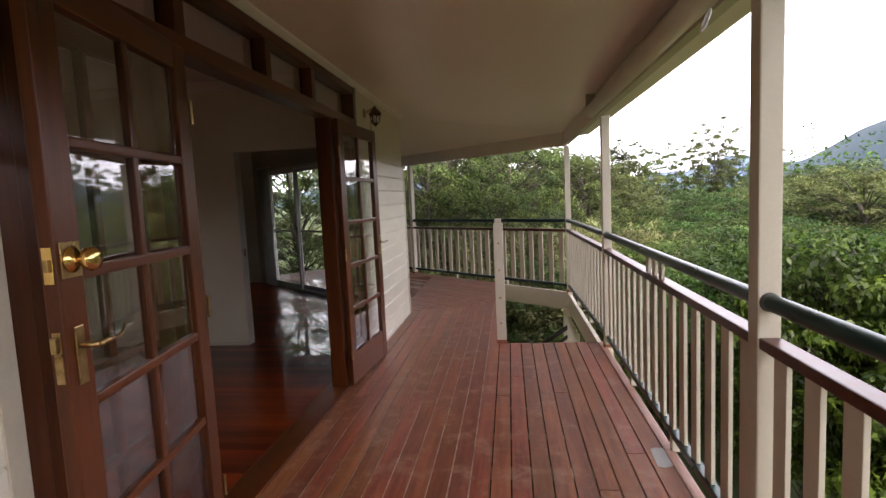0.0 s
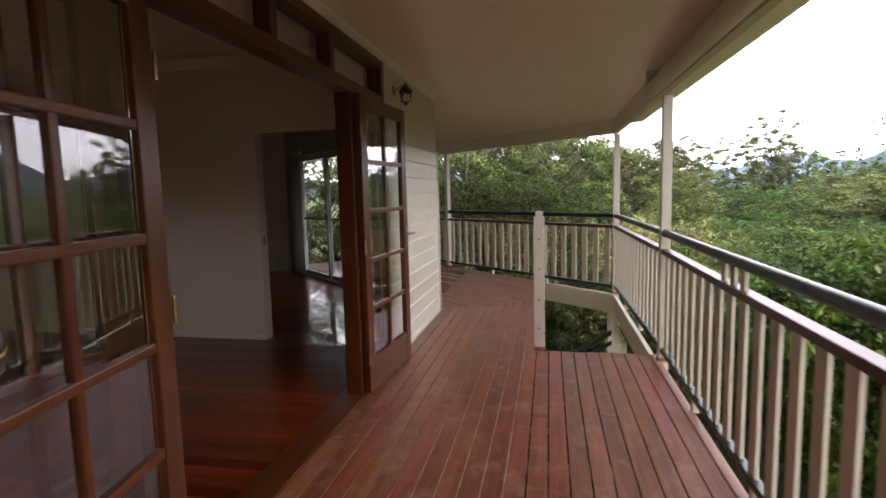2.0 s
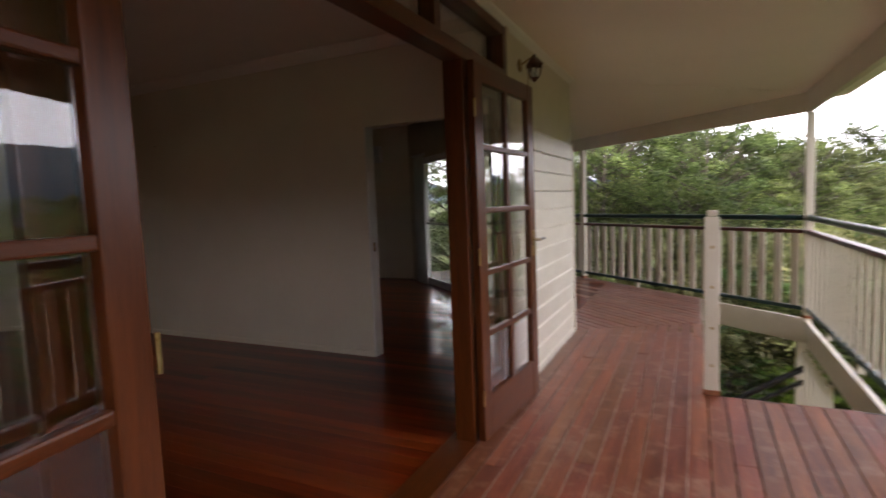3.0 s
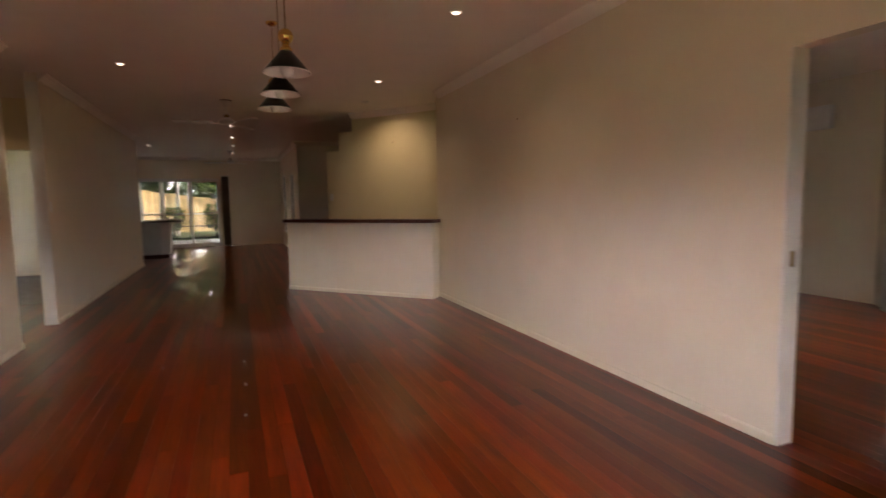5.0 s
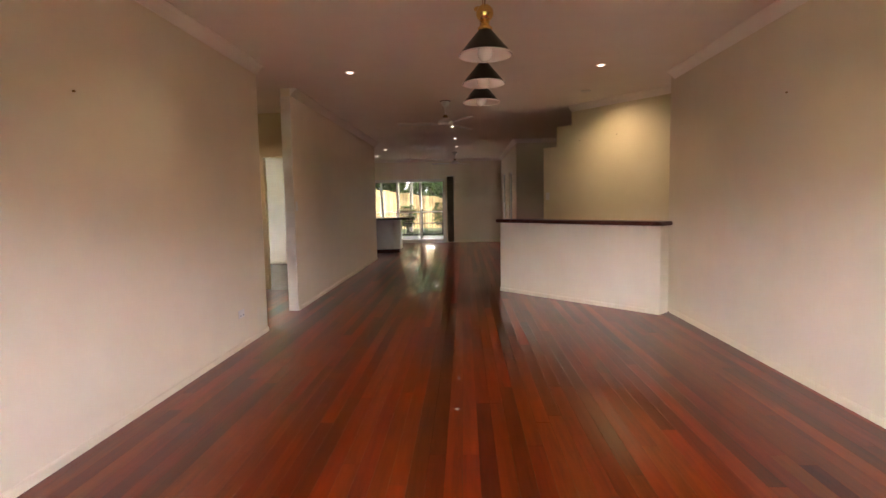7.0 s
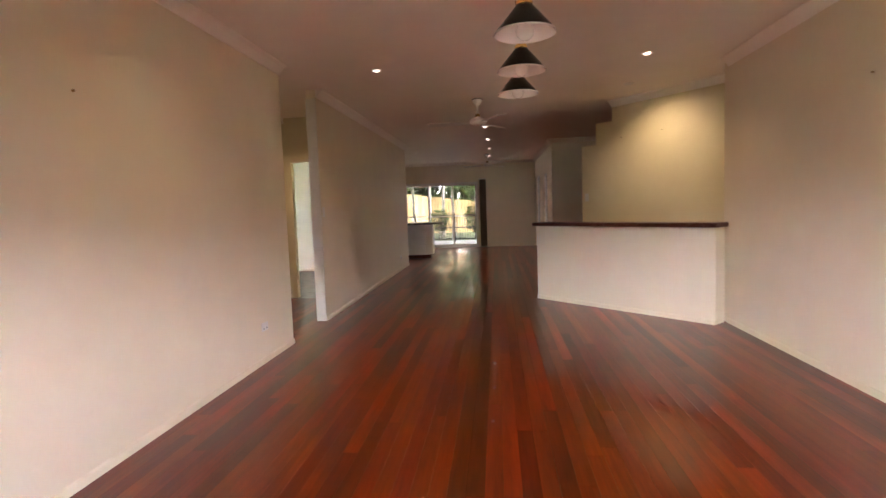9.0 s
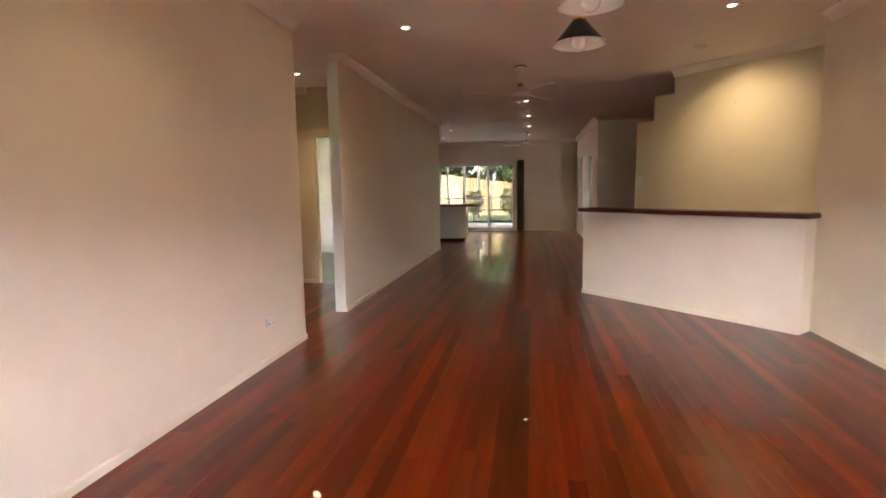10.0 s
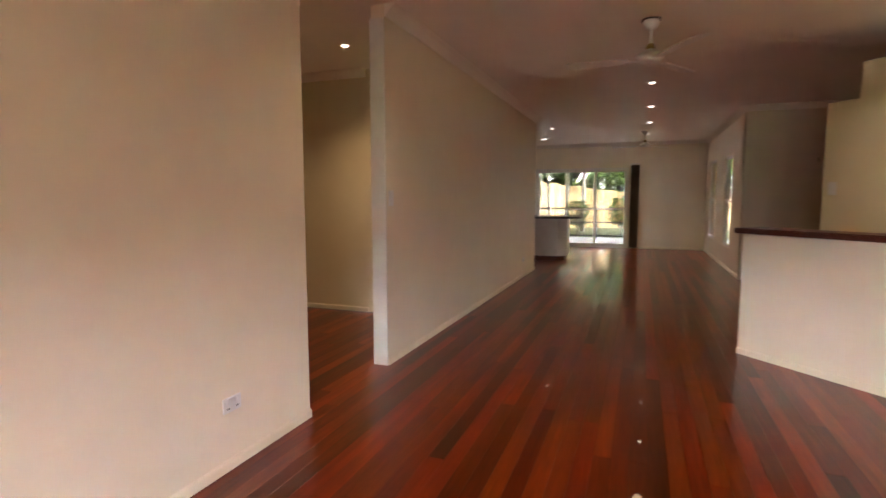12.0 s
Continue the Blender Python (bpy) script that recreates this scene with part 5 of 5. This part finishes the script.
# dry scrub on the slope seen between the balusters
for h, d, e in ((4.6, 14.5, -3.0), (7.4, 14.0, -3.5), (9.8, 14.5, -3.5), (-0.6, 13.6, -3.4), (2.0, 13.8, -3.8), (-3.5, 13.4, -3.2), (-6.5, 13.6, -3.0), (-9.5, 13.5, -3.0), (11.8, 13.4, -4.5), (6.0, 12.6, -7.0), (9.0, 12.4, -7.5), (0.6, 12.8, -6.5), (3.4, 12.6, -7.0)):
    grow(scrub, h, d, e, 0.9)
# undergrowth beside the stairs
for x, y, s in ((3.0, 10.5, 0.36), (1.6, 10.8, 0.34), (4.0, 9.4, 0.4), (2.4, 9.0, 0.26), (0.4, 11.6, 0.3), (5.0, 8.2, 0.36), (3.4, 12.0, 0.4)):
    plant(lush, x, y, s, sz=s * 0.75)

# far canopy of the valley, past counting
def canopy(name, label, count, r0, r1, a0, a1, size, leaves, material, seed):
    rnd = random.Random(seed)
    bm = []
    for _ in range(count):
        a, r = radians(rnd.uniform(a0, a1)), r0 + (r1 - r0) * rnd.random() ** 1.3
        x, y = r * math.sin(a), r * math.cos(a)
        h = rnd.uniform(3.5, 7.5)
        w = rnd.uniform(2.0, 3.6)
        leaf_cloud(bm, (x, y, ground_z(x, y) + h), (w, w, w * 0.8), leaves, size, rnd)
        leaf_cloud(bm, (x + rnd.uniform(-2, 2), y + rnd.uniform(-2, 2), ground_z(x, y) + h * 0.5), (w * 0.9, w * 0.9, h * 0.5), leaves // 2, size, rnd)
    tagged(part(name, leaf_mesh(name, bm, material), None), label, "woodland", kind="stuff")


canopy("woodland", "mixed green woodland filling the valley", 300, 38, 120, -25, 165, 0.34, 230, LEAF_MID, 3)
canopy("woodland", "olive woodland on the valley's far side", 240, 60, 220, 5, 165, 0.5, 190, LEAF_GUM, 7)

# ---- back patio ----
tagged(part("patio", boxed(-21.5, X_FAR - 0.15, -6.0, 6.0, -0.14, -0.04), PAVER), "pale concrete back patio", "patio", kind="structure")
tagged(part("back_ground", prism(bmesh.new(), [(-60, -40), (-21.5, -40), (-21.5, 40), (-60, 40)], -3.0, lambda x, y: -0.10 + max(0, -x - 21.5) * 0.06), GRASS), "grassy bank behind the patio", "ground", kind="structure")
br = thing("patio_railing", "black metal railing at the patio edge", "railing", pose(-20.6, -5.0, -0.04, 0, 0, 90))
for z in (0.12, 0.55, 1.0):
    part("rail", boxed(0, 10.0, -0.02, 0.02, z - 0.02, z + 0.02), BLACK, br)
for i in range(6):
    part("post", boxed(2.0 * i - 0.03 + (0.03 if i == 0 else 0), 2.0 * i + 0.03, -0.03, 0.03, 0, 1.1), BLACK, br)
bar = mesh_of(boxed(-0.008, 0.008, -0.008, 0.008, 0.13, 0.99), "bar", BLACK)
for i in range(60):
    part("bar", bar, None, br).location = (4.0 + 0.1 * i, 0, 0)
fence = thing("paling_fence", "tall yellow timber paling fence stepping along the bank", "fence", pose(-25.0, -9.0, 0.05, 0, 0, 90))
pal = mesh_of(boxed(-0.07, 0.07, -0.01, 0.01, 0, 1.9, bevel=0.004), "paling", PALING)
for i in range(125):
    ob = part("paling", pal, None, fence)
    ob.location = (0.155 * i, rnd.uniform(-0.008, 0.008), max(-0.5, min(0.6, -0.14 * (0.155 * i - 8.7))) + rnd.uniform(-0.03, 0.03) - 0.15)
for z in (0.35, 1.0):
    part("fence_rail", boxed(0, 19.4, 0.012, 0.05, z, z + 0.08), PALING, fence)
first(pale, -23.2, -0.9, 1.0, 40.0, 0.0)
for y, s in ((0.25, 0.42), (0.75, 0.36), (-0.35, 0.4), (2.75, 0.4), (-1.5, 0.38)):
    plant(pale, -23.4 - rnd.uniform(0, 0.8), y, s * 2.4, z=0.0)
for y, s in ((-9, 1.0), (-6, 0.95), (-3.5, 1.0), (-1.0, 0.9), (1.5, 1.0), (4.0, 0.9), (7.0, 1.0), (11.0, 0.95)):
    plant(dark, -29 - rnd.uniform(0, 2), y, s * 1.25, z=0.3)
for y in (-7, -5, -3.4, -2.0, -0.8, 0.4, 1.6, 2.9, 4.2, 6.0):
    plant(lush, -26.6 - rnd.uniform(0, 1.0), y, rnd.uniform(0.8, 1.05), z=0.0)
for y, s in ((1.7, 0.22), (0.2, 0.2), (2.6, 0.25)):
    plant(lush, -22.6, y, s, z=0.0)
# trees added close outside the side windows to cut daylight in the rooms
for x, y, s in ((-16.9, 8.6, 1.0), (-13.8, 8.0, 1.0), (-15.3, 11.0, 1.1), (-19.5, 9.5, 1.1), (-12.0, -8.0, 0.9), (-9.5, -8.5, 0.9), (-15.0, -8.5, 0.9)):
    plant(dark, x, y, s, z=-2.9)

# ---- cladding of the outside wall ----
front_wall = bpy.data.objects["wall_front"]


def clad(parent, u0, u1, y_side):
    """Chamferboards, 150 mm to the course, on the outer face."""
    me = mesh_of(extrude_profile(bmesh.new(), [(0.0, 0.0), (0.0, 0.148), (0.006, 0.148), (0.018, 0.133), (0.018, 0.0)], (u0, 0), (u1, 0), (0, y_side)), "chamferboard", CREAM_BOARD)
    for i in range(14):
        z = -0.25 + 0.15 * i
        ob = part("chamferboard", me, None, parent)
        ob.location = (0, 0, z)


clad(front_wall, 4.0 + U1 + 0.06, 4.0 + WALL_END[1] - 0.001, -1)
clad(front_wall, 0.0, 4.0 + U0 - 0.06, -1)
for y0, y1 in ((U0 - 0.06, U0), (U1, U1 + 0.06)):
    tagged(part("trim", boxed(0.0, 0.024, y0, y1, 0, 2.43, bevel=0.003), CREAM), "cream painted architrave beside the joinery", "trim", kind="structure")
tagged(part("trim", boxed(-0.02, 0.024, WALL_END[1] - 0.04, WALL_END[1] + 0.01, -0.25, 1.86, bevel=0.003), CREAM), "cream painted corner stop", "trim", kind="structure")

# ---- hardwood floor boards ----
rnd = random.Random(9)
floor = thing("floor", "polished red-brown hardwood floor boards, strongly varied in tone", "floor", pose(0, 0, 0), kind="structure")
FB = 0.086
X_NEAR = -7.5
shared = {}


def floor_board(x0, x1, y0):
    ln = round(x1 - x0, 1)
    if ln not in shared:
        shared[ln] = mesh_of(boxed(-ln / 2 + 0.0006, ln / 2 - 0.0006, 0.0005, FB - 0.0005, -0.02, 0.0), "floor_board", JARRAH)
    part("floor_board", shared[ln], None, floor).location = ((x0 + x1) / 2, y0, 0)


verts, faces = [], []


def joined_board(x0, x1, y0):
    k = len(verts)
    for z in (-0.02, 0.0):
        verts.extend(((x0 + 0.0006, y0 + 0.0005, z), (x1 - 0.0006, y0 + 0.0005, z), (x1 - 0.0006, y0 + FB - 0.0005, z), (x0 + 0.0006, y0 + FB - 0.0005, z)))
    faces.extend(((k + 4, k + 5, k + 6, k + 7), (k, k + 1, k + 5, k + 4), (k + 1, k + 2, k + 6, k + 5), (k + 2, k + 3, k + 7, k + 6), (k + 3, k, k + 4, k + 7)))


y = -4.0
while y < corner[1] - 0.01:
    near = Y_L - FB < y < Y_R
    x = -0.14
    while x > X_FAR + 0.01:
        ln = round(rnd.uniform(1.6, 4.2), 1)
        x0 = max(x - ln, X_FAR)
        if near and x > X_NEAR and x0 > X_FAR:
            floor_board(x0, x, y)
        else:
            inside_bedroom = x < -8.0 and x0 > -11.6 and y < Y_L - 0.2
            if not inside_bedroom:
                joined_board(x0, x, y)
        x = x0
    y += FB
me = bpy.data.meshes.new("floor_boards")
me.from_pydata(verts, [], faces)
me.materials.append(JARRAH_FAR)
tagged(part("floor_boards", me, None, floor), kind="stuff")
